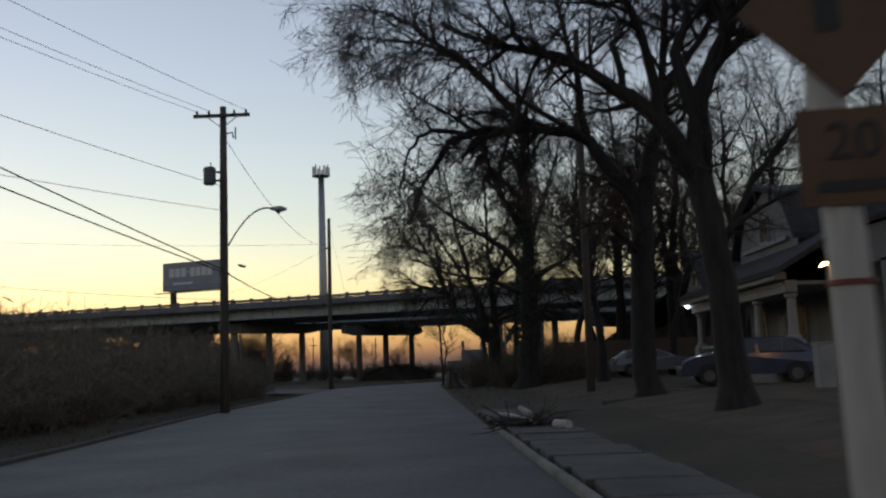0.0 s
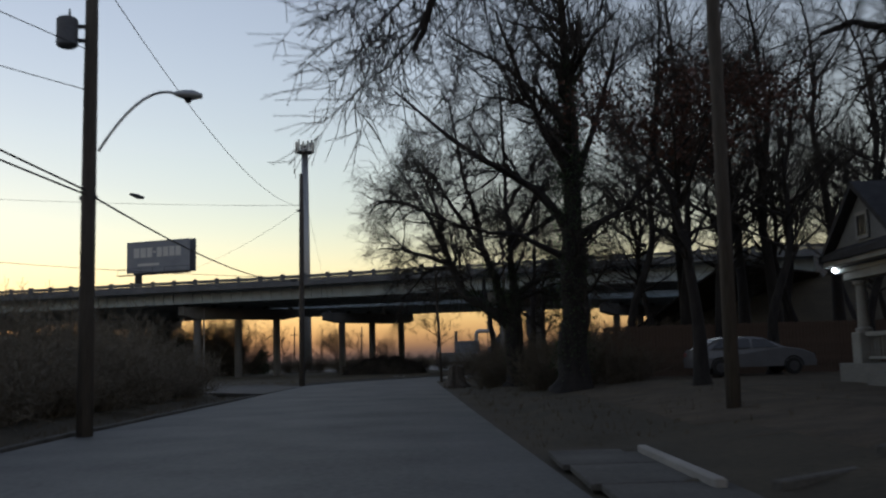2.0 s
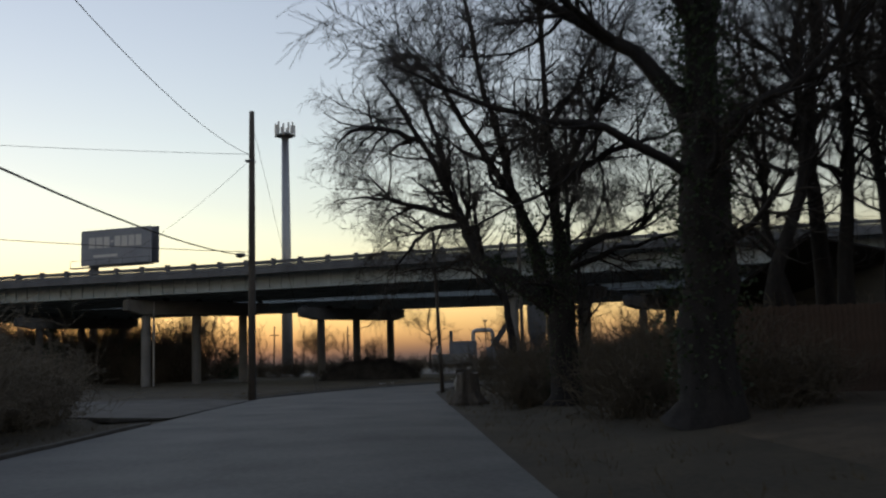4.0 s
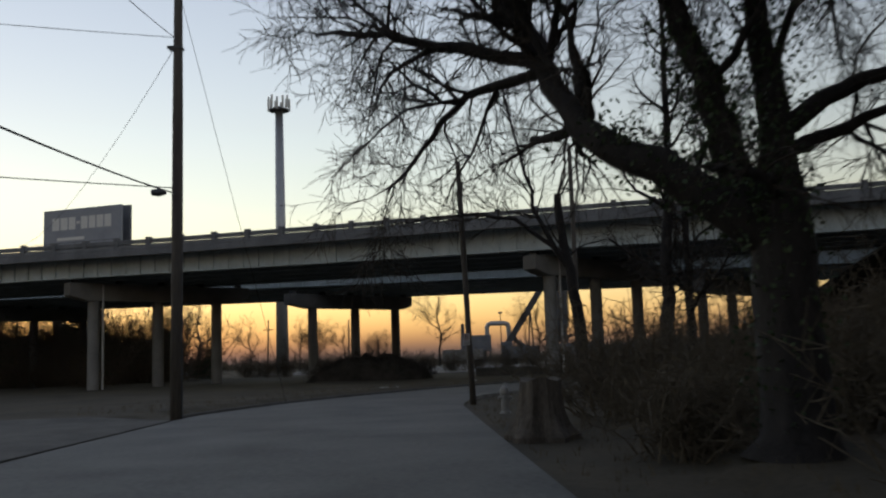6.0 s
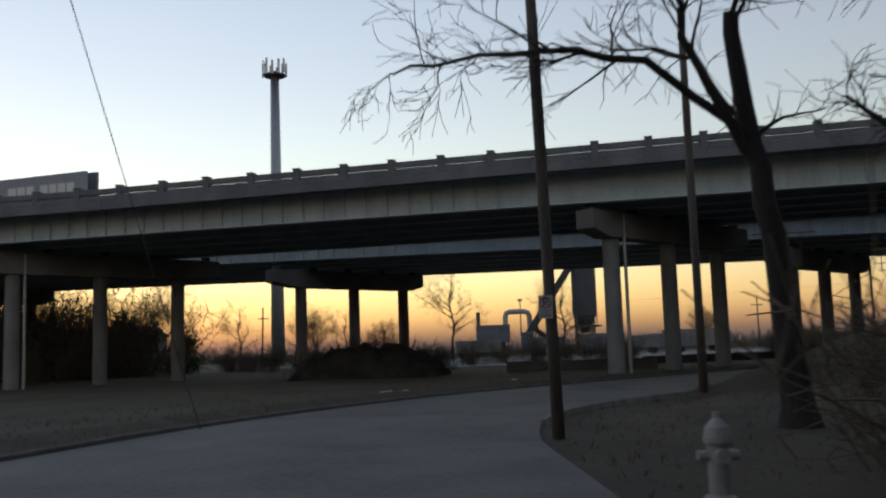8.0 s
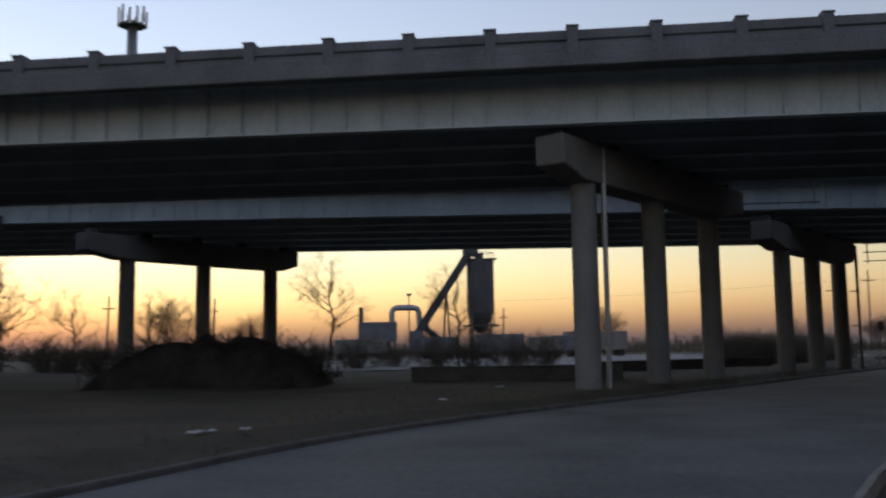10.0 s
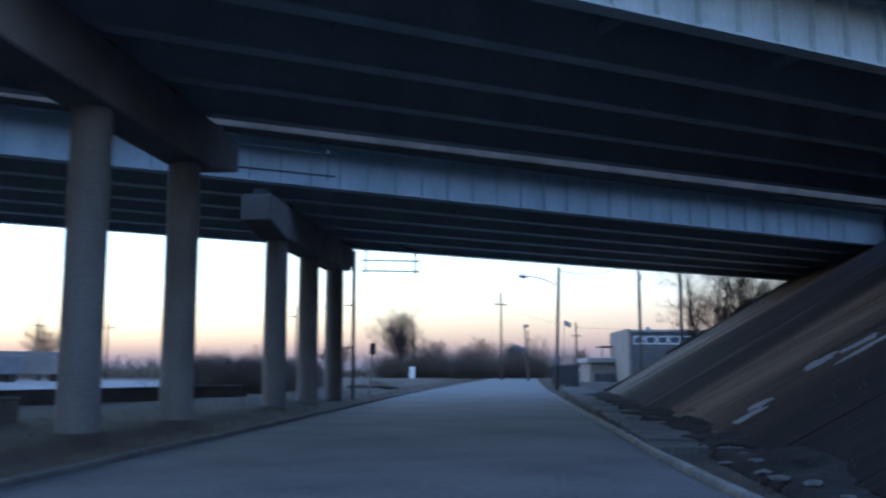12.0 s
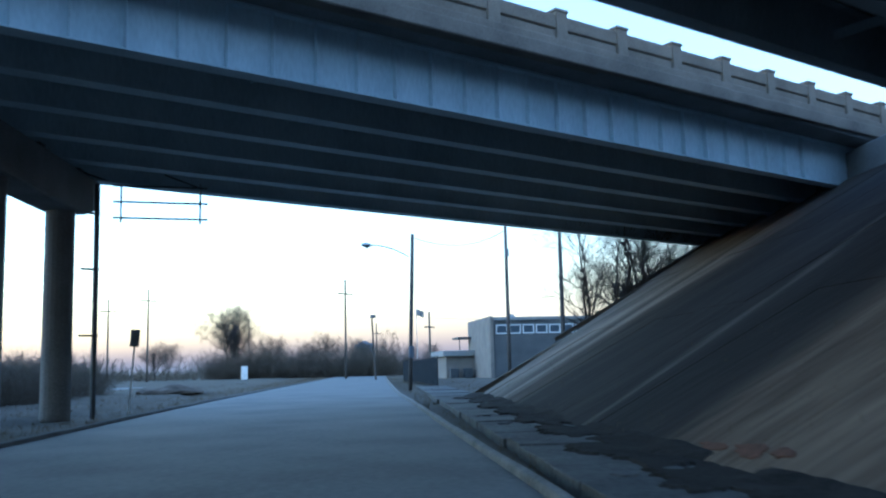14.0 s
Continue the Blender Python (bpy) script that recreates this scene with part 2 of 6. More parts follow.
def ring(bm, centre, direction, radius, sides):
    d = Vector(direction).normalized()
    a = d.orthogonal().normalized()
    b = d.cross(a)
    return [bm.verts.new(Vector(centre) + radius * (math.cos(2 * math.pi * k / sides) * a + math.sin(2 * math.pi * k / sides) * b)) for k in range(sides)]


def tube(bm, pts, radii, sides=10, cap=True):
    """A round bar along points. Directions stay close enough that the rings don't twist."""
    pts = [Vector(p) for p in pts]
    radii = radii if isinstance(radii, (list, tuple)) else [radii] * len(pts)
    rings, a = [], None
    for i, p in enumerate(pts):
        d = (pts[min(i + 1, len(pts) - 1)] - pts[max(i - 1, 0)]).normalized()
        a = d.orthogonal().normalized() if a is None else (a - a.dot(d) * d).normalized()
        b = d.cross(a)
        rings.append([bm.verts.new(p + radii[i] * (math.cos(2 * math.pi * k / sides) * a + math.sin(2 * math.pi * k / sides) * b)) for k in range(sides)])
    for r0, r1 in zip(rings, rings[1:]):
        for k in range(sides):
            bm.faces.new((r0[k], r0[(k + 1) % sides], r1[(k + 1) % sides], r1[k]))
    if cap:
        bm.faces.new(rings[0][::-1]), bm.faces.new(rings[-1])
    return bm


def tubes(*runs, sides=10):
    bm = bmesh.new()
    for pts, radii in runs:
        tube(bm, pts, radii, sides)
    return bm


def prism(bm, outline, z0, z1):
    """An outline in x and y, raised from z0 to z1."""
    low, high = [bm.verts.new((x, y, z0)) for x, y in outline], [bm.verts.new((x, y, z1)) for x, y in outline]
    bm.faces.new(low[::-1]), bm.faces.new(high)
    for i in range(len(outline)):
        j = (i + 1) % len(outline)
        bm.faces.new((low[i], low[j], high[j], high[i]))
    bmesh.ops.recalc_face_normals(bm, faces=bm.faces)
    return bm


def text_mesh(words, size, mat, name="lettering"):
    """Flat raised letters in the x-z plane, facing -y, centred."""
    cu = bpy.data.curves.new(name, "FONT")
    cu.body, cu.size, cu.extrude, cu.align_x, cu.align_y = words, size, 0.004, "CENTER", "CENTER"
    ob = bpy.data.objects.new(name, cu)
    scene.collection.objects.link(ob)
    me = bpy.data.meshes.new_from_object(ob.evaluated_get(bpy.context.evaluated_depsgraph_get()))
    bpy.data.objects.remove(ob)
    me.transform(pose(0, 0, 0, 90, 0, 0))
    me.materials.clear()
    me.materials.append(mat)
    return me


# ---- plan: the two overpasses run along U; the second street and the piers along R ----
ANGLE = radians(-11.8)
U, N = Vector((math.cos(ANGLE), math.sin(ANGLE), 0)), Vector((-math.sin(ANGLE), math.cos(ANGLE), 0))
R, Q = Vector((math.sqrt(0.5), math.sqrt(0.5), 0)), Vector((math.sqrt(0.5), -math.sqrt(0.5), 0))
BRIDGE = Matrix((tuple((U.x, N.x, 0, 0)), tuple((U.y, N.y, 0, 0)), (0, 0, 1, 0), (0, 0, 0, 1)))
STREET = Matrix(((R.x, -Q.x, 0, 0), (R.y, -Q.y, 0, 0), (0, 0, 1, 0), (0, 0, 0, 1)))
TOE, ABUT, RISE = -67.0, -51.8, 0.548


def smooth_line(pts, count):
    """Points spread evenly along a smooth curve through the given ones."""
    p = np.array([pts[0], *pts, pts[-1]], float)
    out = []
    for i in range(1, len(p) - 2):
        for t in np.linspace(0, 1, 24, endpoint=False):
            a, b, c, d = p[i - 1], p[i], p[i + 1], p[i + 2]
            out.append(0.5 * (2 * b + (c - a) * t + (2 * a - 5 * b + 4 * c - d) * t * t + (3 * b - a - 3 * c + d) * t**3))
    out = np.array(out + [p[-1]])
    far = np.r_[0, np.cumsum(np.hypot(*np.diff(out, axis=0).T))]
    want = np.linspace(0, far[-1], count)
    return np.stack([np.interp(want, far, out[:, 0]), np.interp(want, far, out[:, 1])], 1)


LEFT = smooth_line([(-4.6, -40), (-5.6, 5), (-6.6, 25), (-7.9, 42), (-8.6, 66), (-9.2, 84), (-8.4, 90), (-6.7, 95.6), (-4.2, 101.0), (-1.1, 106.4), (2.5, 110.8), (9.2, 118.0), (16.1, 125.3), (23.0, 132.7), (42.5, 153.3), (87, 198.5), (230, 343)], 260)
RIGHT = smooth_line([(4.8, -40), (3.9, 5), (3.1, 17.5), (1.5, 50), (0.9, 63.4), (0.0, 83.6), (-0.1, 89.4), (0.8, 94.2), (3.6, 98.8), (8.6, 104.8), (14.9, 112.0), (19.8, 117.2), (39.3, 137.7), (68, 167.3), (211, 312)], 260)


def road_gap(x, y):
    """How far a place lies outside the street, in metres (negative on it)."""
    mid, half = (LEFT + RIGHT) / 2, np.hypot(*(LEFT - RIGHT).T) / 2
    best = np.full(x.shape, 1e9)
    for (mx, my), h in zip(mid[::2], half[::2]):
        best = np.minimum(best, np.hypot(x - mx, y - my) - h)
    return best


def fill_height(x, y):
    """The embankment that carries the overpasses to the east."""
    q, r, d = (x - y) * math.sqrt(0.5), (x + y) * math.sqrt(0.5), x * N.x + y * N.y
    return np.minimum.reduce([(q - TOE) * RISE, (d - 98) * 0.55, (129.5 + 0.86 * (q - TOE) - r) * 0.95, np.where((d > 112) & (d < 151), 8.6, 10.2)])


def land(x, y):
    x, y = np.asarray(x, float), np.asarray(y, float)
    yard = 0.45 * np.clip((x - 4.5) / 4, 0, 1) * np.clip((78 - y) / 12, 0, 1)
    bumps = 0.05 * np.sin(x * 0.7 + 1.3 * np.sin(y * 0.31)) * np.sin(y * 0.53 + x * 0.17)
    z = 0.1 + yard + bumps * np.clip((road_gap(x, y) - 1) / 4, 0, 1)
    z = np.where(road_gap(x, y) < 0.2, -0.05, z)
    z = np.where((x < -8.4) & (x > -59.5) & (y > 71.6) & (y < 85.4), z - 0.16, z)  # under the side drive
    return np.maximum(z, fill_height(x, y))


def spaced(*runs):
    return np.unique(np.concatenate([np.arange(a, b, s) for a, b, s in runs]))


def sheet(name, xs, ys, height, mat):
    gx, gy = np.meshgrid(xs, ys)
    co = np.stack([gx, gy, height(gx, gy)], -1).reshape(-1, 3)
    w = len(xs)
    i = (np.arange(len(ys) - 1)[:, None] * w + np.arange(w - 1)).ravel()
    me = bpy.data.meshes.new(name)
    me.from_pydata(co.tolist(), [], np.stack([i, i + 1, i + 1 + w, i + w], 1).tolist())
    me.materials.append(mat)
    me.shade_smooth()
    return new(name, me)


ground_xs = spaced((-3000, -300, 300), (-300, -60, 20), (-60, -14, 2.0), (-14, 48, 0.5), (48, 130, 3.0), (130, 400, 20), (400, 3001, 400))
ground_ys = spaced((-600, -40, 80), (-40, 0, 4), (0, 165, 0.5), (165, 260, 3.0), (260, 500, 20), (500, 3001, 500))
tagged(sheet("ground", ground_xs, ground_ys, land, DRY_GRASS), "dry brown winter grass over flat ground", "ground", kind="structure")

# street
bm = bmesh.new()
rows = [[bm.verts.new((*(a + (b - a) * k / 6), 0.02 * (1 - abs(k - 3) / 3))) for k in range(7)] for a, b in zip(LEFT, RIGHT)]
for r0, r1 in zip(rows, rows[1:]):
    for k in range(6):
        bm.faces.new((r0[k], r0[k + 1], r1[k + 1], r1[k]))
tagged(link("road", bm, ASPHALT, smooth=True), "worn grey asphalt street curving under the overpass", "road", kind="structure")


def kerb(line, side, name, mat, gaps=()):
    """A concrete kerb along an edge of the street, outside it, broken at the gaps given in y."""
    root = tagged(new(name), "low weathered concrete kerb beside the street", "kerb", kind="structure")
    bm, last = bmesh.new(), None
    for i in range(len(line) - 1):
        p, d = line[i], line[i + 1] - line[i]
        d = d / np.hypot(*d)
        out = np.array([-d[1], d[0]]) * side
        if any(a < p[1] < b for a, b in gaps) or p[1] < -5 or p[1] > 260:
            if last:
                bm.faces.new(last)
            last = None
            continue
        prof = [(0.0, -0.1), (0.015, 0.06), (0.03, 0.085), (0.12, 0.095), (0.14, -0.1)]
        now = [bm.verts.new((*(p + out * o), z + 0.008 * math.sin(i * 1.7))) for o, z in prof]
        if last:
            for k in range(4):
                bm.faces.new((last[k], last[k + 1], now[k + 1], now[k]))
        else:
            bm.faces.new(now[::-1])
        last = now
    bmesh.ops.recalc_face_normals(bm, faces=bm.faces)
    part("kerb_run", bm, mat, root)


kerb(LEFT, 1, "kerb_west", OLD_KERB, [(69, 85)])
kerb(RIGHT, -1, "kerb_east", KERB, [(28, 91)])


# ---- overpasses ----
def i_beam(first, last, d):
    """An I-girder along x, its bottom at z = 0, its web at y = d."""
    half = [(0.22, 0), (0.22, 0.05), (0.014, 0.06), (0.014, 1.63), (0.2, 1.64), (0.2, 1.7)]
    outline = half + [(-y, z) for y, z in half[::-1]]
    bm = bmesh.new()
    a, b = [[bm.verts.new((x, d + y, z)) for y, z in outline] for x in (first, last)]
    bm.faces.new(a), bm.faces.new(b[::-1])
    for i in range(len(outline)):
        j = (i + 1) % len(outline)
        bm.faces.new((a[i], b[i], b[j], a[j]))
    bmesh.ops.recalc_face_normals(bm, faces=bm.faces)
    return bm


def overpass(near, far, girders, z0, grade, cross, first, last, label, tall=1.0):
    """A steel-girder overpass; near and far: the outermost girders' distances; z0: the girders' bottom at s = 0."""
    m = BRIDGE @ pose(0, 0, z0) @ Matrix(((1, 0, 0, 0), (0, 1, 0, 0), (grade, cross, 1, -cross * near), (0, 0, 0, 1)))
    root = thing("overpass", label, "bridge", Matrix.Identity(4))
    back = far + (2.0 if tall == 1.0 else 1.35)
    front = near - (1.6 if tall == 1.0 else 1.2)

    def put(name, bm, mat, label=""):
        bmesh.ops.transform(bm, matrix=m, verts=bm.verts)
        return part(name, bm, mat, root, label)

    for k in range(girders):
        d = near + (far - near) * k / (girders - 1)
        # inner girders of the near overpass carry the deck's shade in their colour
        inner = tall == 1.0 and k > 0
        put("girder", i_beam(first, last, d), SHADED_STEEL if inner else STEEL, "inner steel girder, its grey darkened for the deck's shade" if inner else "pale grey painted steel girder")
    # bracing between the girders, in the same darkened colour
    bm = bmesh.new()
    for s in np.arange(first, last, 5.8):
        box(bm, s - 0.03, s + 0.03, near + 0.03, far - 0.03, 0.75, 1.0)
    put("cross_frame", bm, SHADED_STEEL)
    edge_mat = PALE_CONCRETE if tall > 1 else GREY_CONCRETE
    put("deck", boxes((first, last, front + 0.05, back - 0.05, 1.71, 1.95), bevel=0.02), CONCRETE)
    # the parapet falls away from the deck a little towards the west
    runs = ((first, -45, -0.46, 0.0), (-45, 5, -0.46, 0.0085), (5, last, -0.035, 0.0)) if tall == 1.0 else ((first, -10, -0.12, 0.0), (-10, last, -0.12, 0.008))

    def drop(x):
        for a, b, start, fall in runs:
            if a <= x <= b:
                return start + fall * (x - a)

    def edge(name, d0, d1, z0, z1, bevel):
        for a, b, start, fall in runs:
            bm = boxes((a, b, d0, d1, z0, z1), bevel=bevel)
            for v in bm.verts:
                v.co.z += start + fall * (v.co.x - a)
            put(name, bm, edge_mat)

    for d in (front, back):
        edge("fascia", d - 0.12, d + 0.32, 1.42 if tall == 1.0 and d == back else 1.66, 2.1, 0.03)
        edge("curb", d - 0.02, d + 0.34, 2.11, 2.36, 0.03)
        edge("rail", d + 0.06, d + 0.26, 2.11 + 0.44 * tall, 2.11 + 0.75 * tall, 0.02)
        edge("rail", d + 0.1, d + 0.22, 2.39, 2.11 + 0.4 * tall, 0.01)
    post = mesh_of("parapet_post", boxes((-0.17 * tall, 0.17 * tall, -0.05, 0.37, 2.11, 2.11 + 0.82 * tall), (-0.2 * tall, 0.2 * tall, -0.08, 0.4, 2.11 + 0.82 * tall, 2.11 + 0.89 * tall), bevel=0.015), edge_mat)
    stiff = mesh_of("stiffener", boxes((-0.012, 0.012, -0.2, -0.014, 0.05, 1.64)), STEEL)
    for s in np.arange(-131.1, 40, 2.56):
        shared("parapet_post", post, root, m @ pose(s, front, drop(s)))
    for s in np.arange(max(first, -75), min(last, 24), 1.17):
        shared("stiffener", stiff, root, m @ pose(s, near, 0))
    for s in np.arange(max(first, -60), min(last, 40), 2.56):
        shared("parapet_post", post, root, m @ pose(s, back - 0.02, drop(s)))
    return root


def pier(near, columns, top, depth, m, label, drain=False):
    """A bent along x: round columns under one cap, near to far end."""
    r0, r1 = near
    root = thing("bridge_pier", label, "pier", m, group="piers of the overpasses")
    bm = bmesh.new()
    outline = [(r0, top), (r1, top), (r1, top - depth * 0.72), (columns[-1] + 0.7, top - depth), (columns[0] - 0.7, top - depth), (r0, top - depth * 0.72)]
    low, high = [bm.verts.new((x, -0.55, z)) for x, z in outline], [bm.verts.new((x, 0.55, z)) for x, z in outline]
    bm.faces.new(low), bm.faces.new(high[::-1])
    for i in range(6):
        bm.faces.new((low[i], high[i], high[(i + 1) % 6], low[(i + 1) % 6]))
    bmesh.ops.recalc_face_normals(bm, faces=bm.faces)
    bmesh.ops.bevel(bm, geom=list(bm.edges), offset=0.04, segments=1, affect="EDGES")
    part("cap", bm, CONCRETE, root)
    for c in columns:
        bm = tubes((((c, 0, -0.4), (c, 0, 0.3), (c, 0, top - depth * 0.8)), [0.47, 0.44, 0.43]), sides=20)
        part("column", bm, CONCRETE, root, smooth=False)
    for x in np.linspace(r0 + 0.6, r1 - 0.8, 5):
        part("bearing", boxes((x - 0.2, x + 0.2, -0.25, 0.25, top, top + 0.28), bevel=0.02), DARK_STEEL, root)
    if drain:
        x = columns[0] + 0.52
        part("drain_pipe", tubes((((x, -0.5, 0.1), (x, -0.5, top - 0.1)), 0.09), sides=10), GALVANISED, root)
    return root


Z_A, Z_B = 8.70, 8.2
overpass(116.9, 127.8, 5, Z_A, 0.004, -0.015, -300, 60, "steel girder overpass with an open concrete parapet, paint pale grey")
overpass(135.2, 146.8, 6, Z_B, -0.008, -0.045, -300, 60, "second steel girder overpass with an open concrete parapet", 1.3)
SPAN = 35.0
for shift in range(5):
    off = -SPAN * shift * U
    sz_a, sz_b = -0.004 * SPAN * shift, 0.008 * SPAN * shift
    mp = Matrix.Translation(off) @ STREET @ pose(0, 80.4, 0)
    pier((87.3, 103.0), (89.4, 94.75, 100.1), 8.34 + sz_a, 1.35, mp @ pose(0, -0.3, 0), "grey concrete three-column bridge pier on dry grass", drain=True)
    pier((107.6, 122.6), (110.4, 115.5, 120.7), 7.6 + sz_b, 1.3, mp, "grey concrete three-column bridge pier on dry grass")

# abutment wall and its wing
bm = boxes((101.5, 122.5, -ABUT - 0.8, -ABUT, 5.0, 10.3), (122.5, 145, -ABUT - 0.8, -ABUT, 5.0, 9.5), bevel=0.05)
bmesh.ops.transform(bm, matrix=STREET, verts=bm.verts)
tagged(link("wall_abutment", bm, CONCRETE), "concrete abutment wall under the girder ends", "wall", kind="structure")


# ---- trees ----
def branch_tubes(runs, sides, verts, faces):
    """Round bars along many runs of points with radii, added to lists of arrays; runs of one length are made together."""
    start = sum(len(v) for v in verts)
    by_count = {}
    for run in runs:
        by_count.setdefault(len(run[0]), []).append(run)
    ang = np.linspace(0, 2 * math.pi, sides, endpoint=False)
    for n, same in by_count.items():
        pts, radii = np.array([r[0] for r in same], float), np.array([r[1] for r in same], float)
        d = np.gradient(pts, axis=1)
        d /= np.linalg.norm(d, axis=2, keepdims=True) + 1e-9
        ref = np.where(np.abs(d[:, :1, 2:]) < 0.8, np.array([0.0, 0.0, 1.0]), np.array([1.0, 0.0, 0.0]))
        a = np.cross(d, np.broadcast_to(ref, d.shape))
        a /= np.linalg.norm(a, axis=2, keepdims=True) + 1e-9
        b = np.cross(d, a)
        ringed = pts[:, :, None] + radii[:, :, None, None] * (np.cos(ang)[:, None] * a[:, :, None] + np.sin(ang)[:, None] * b[:, :, None])
        verts.append(ringed.reshape(-1, 3))
        i = np.arange(n - 1)[:, None] * sides
        k = np.arange(sides)[None]
        k2 = (k + 1) % sides
        one = np.stack([i + k, i + k2, i + sides + k2, i + sides + k], -1).reshape(-1, 4)
        faces.append((start + np.arange(len(same))[:, None, None] * n * sides + one[None]).reshape(-1, 4))
        start += len(same) * n * sides


def branch_tube(pts, radii, sides, verts, faces):
    branch_tubes([(pts, radii)], sides, verts, faces)


def array_mesh(name, verts, faces, mat, smooth=True):
    me = bpy.data.meshes.new(name)
    v, f = np.concatenate(verts), np.concatenate(faces)
    me.vertices.add(len(v))
    me.vertices.foreach_set("co", v.astype(np.float32).ravel())
    me.loops.add(f.size)
    me.loops.foreach_set("vertex_index", f.astype(np.int32).ravel())
    me.polygons.add(len(f))
    me.polygons.foreach_set("loop_start", np.arange(0, f.size, f.shape[1], dtype=np.int32))
    me.update(calc_edges=True)
    me.materials.append(mat)
    if smooth:
        me.shade_smooth()
    return me


def bend(rng, start, way, length, r0, r1, steps, wild, lift):
    """A wandering branch: its points and radii."""
    pts, way = [np.array(start, float)], np.array(way, float)
    for _ in range(steps):
        way = way + rng.normal(0, wild, 3) + np.array([0, 0, lift])
        way /= np.linalg.norm(way)
        pts.append(pts[-1] + way * length / steps)
    return np.array(pts), np.linspace(r0, r1, steps + 1)


def sprout(rng, pts, radii, level, spec, out):
    """Branches of a branch, and theirs in turn, down to twigs."""
    if level >= len(spec["kids"]):
        return
    seg = np.linalg.norm(np.diff(pts, axis=0), axis=1)
    total = seg.sum()
    far = np.r_[0, np.cumsum(seg)] / total
    count = max(1, int(round(spec["kids"][level] * total * (0.7 + 0.6 * rng.random()))))
    count = min(count, spec["most"][level])
    for t in np.sort(rng.uniform(spec["from"][level], 1.0, count)):
        i = max(1, min(int(np.searchsorted(far, t)), len(pts) - 1))
        w = (t - far[i - 1]) / max(1e-9, far[i] - far[i - 1])
        p = pts[i - 1] * (1 - w) + pts[i] * w
        along = pts[i] - pts[i - 1]
        along /= np.linalg.norm(along) + 1e-9
        side = rng.normal(0, 1, 3)
        side -= side.dot(along) * along
        side /= np.linalg.norm(side) + 1e-9
        tilt = rng.uniform(*spec["angle"])
        way = math.cos(tilt) * along + math.sin(tilt) * side
        r = max(0.007, min((radii[i - 1] * (1 - w) + radii[i] * w) * rng.uniform(0.4, 0.65), spec["thick"][level]))
        length = spec["long"][level] * rng.uniform(0.5, 1.25) * (1.15 - 0.5 * t)
        steps = (6, 4, 2, 2)[min(level, 3)]
        q, rad = bend(rng, p, way, length, r, max(0.005, r * 0.25), steps, spec["wild"], spec["lift"][level])
        out.append((q, rad, level))
        sprout(rng, q, rad, level + 1, spec, out)


BIG = {"kids": (2.0, 4.0, 7.5), "most": (24, 17, 12), "from": (0.25, 0.15, 0.1), "angle": (0.5, 1.15), "thick": (0.13, 0.04, 0.015), "long": (3.4, 1.6, 0.75), "wild": 0.2, "lift": (0.05, 0.0, -0.05)}
WEEP = dict(BIG, lift=(0.0, -0.06, -0.14), wild=0.22, kids=(2.2, 4.0, 7.0))
SLIM = {"kids": (1.9, 2.4, 3.4), "most": (26, 9, 6), "from": (0.3, 0.15, 0.1), "angle": (0.4, 0.9), "thick": (0.07, 0.03, 0.012), "long": (2.8, 1.3, 0.6), "wild": 0.17, "lift": (0.09, 0.04, 0.0)}
LOW = {"kids": (2.4, 3.4, 4.0), "most": (22, 11, 6), "from": (0.25, 0.1, 0.1), "angle": (0.4, 1.0), "thick": (0.05, 0.025, 0.015), "long": (2.2, 1.0, 0.6), "wild": 0.2, "lift": (0.06, 0.02, 0.0)}


def fine(pts, n):
    p = smooth_line3(pts)
    pick = np.linspace(0, len(p) - 1, n).round().astype(int)
    return p[pick]


def smooth_line3(pts):
    p = np.array([pts[0], *pts, pts[-1]], float)
    out = []
    for i in range(1, len(p) - 2):
        for t in np.linspace(0, 1, 8, endpoint=False):
            a, b, c, d = p[i - 1], p[i], p[i + 1], p[i + 2]
            out.append(0.5 * (2 * b + (c - a) * t + (2 * a - 5 * b + 4 * c - d) * t * t + (3 * b - a - 3 * c + d) * t**3))
    return np.array(out + [p[-1]])


def tree_meshes(seed, limbs, spec, sides=10, bark=BARK):
    """Trunk and crown for limbs given as (points, first radius, last radius)."""
    rng = np.random.default_rng(seed)
    tv, tf, cv, cf, twigs = [], [], [], [], []
    for pts, r0, r1 in limbs:
        p = fine(pts, max(8, 3 * len(pts)))
        p[1:] += rng.normal(0, 0.035, p[1:].shape)
        far = np.linspace(0, 1, len(p))
        rad = r0 + (r1 - r0) * far**0.8
        if pts[0][2] < 0.3:
            rad = rad * (1 + 0.55 * np.exp(-far * 14))
        branch_tube(p, rad, sides, tv, tf)
        low = pts[0][2] < 0.3 and pts[-1][2] < 8
        sprout(rng, p, rad, 0, dict(spec, **{"from": (0.55, *spec["from"][1:]), "kids": (0.5, *spec["kids"][1:])}) if low else spec, twigs)
    branch_tubes([(q, rad) for q, rad, level in twigs if rad[0] > 0.045], 6, tv, tf)
    branch_tubes([(q, rad) for q, rad, level in twigs if rad[0] <= 0.045], 3, cv, cf)
    return array_mesh("trunk", tv, tf, bark), array_mesh("crown", cv, cf, TWIG, smooth=False)


def tree(place, seed, limbs, spec, label, group="", turn=0.0, name="tree", size=1.0):
    x, y = place
    root = thing(name, label, "tree", pose(x, y, float(land(x, y)) - 0.1, 0, 0, turn) @ Matrix.Scale(size, 4), group)
    for me in tree_meshes(seed, limbs, spec):
        ob = new(me.name, me)
        ob.parent = root
    return root


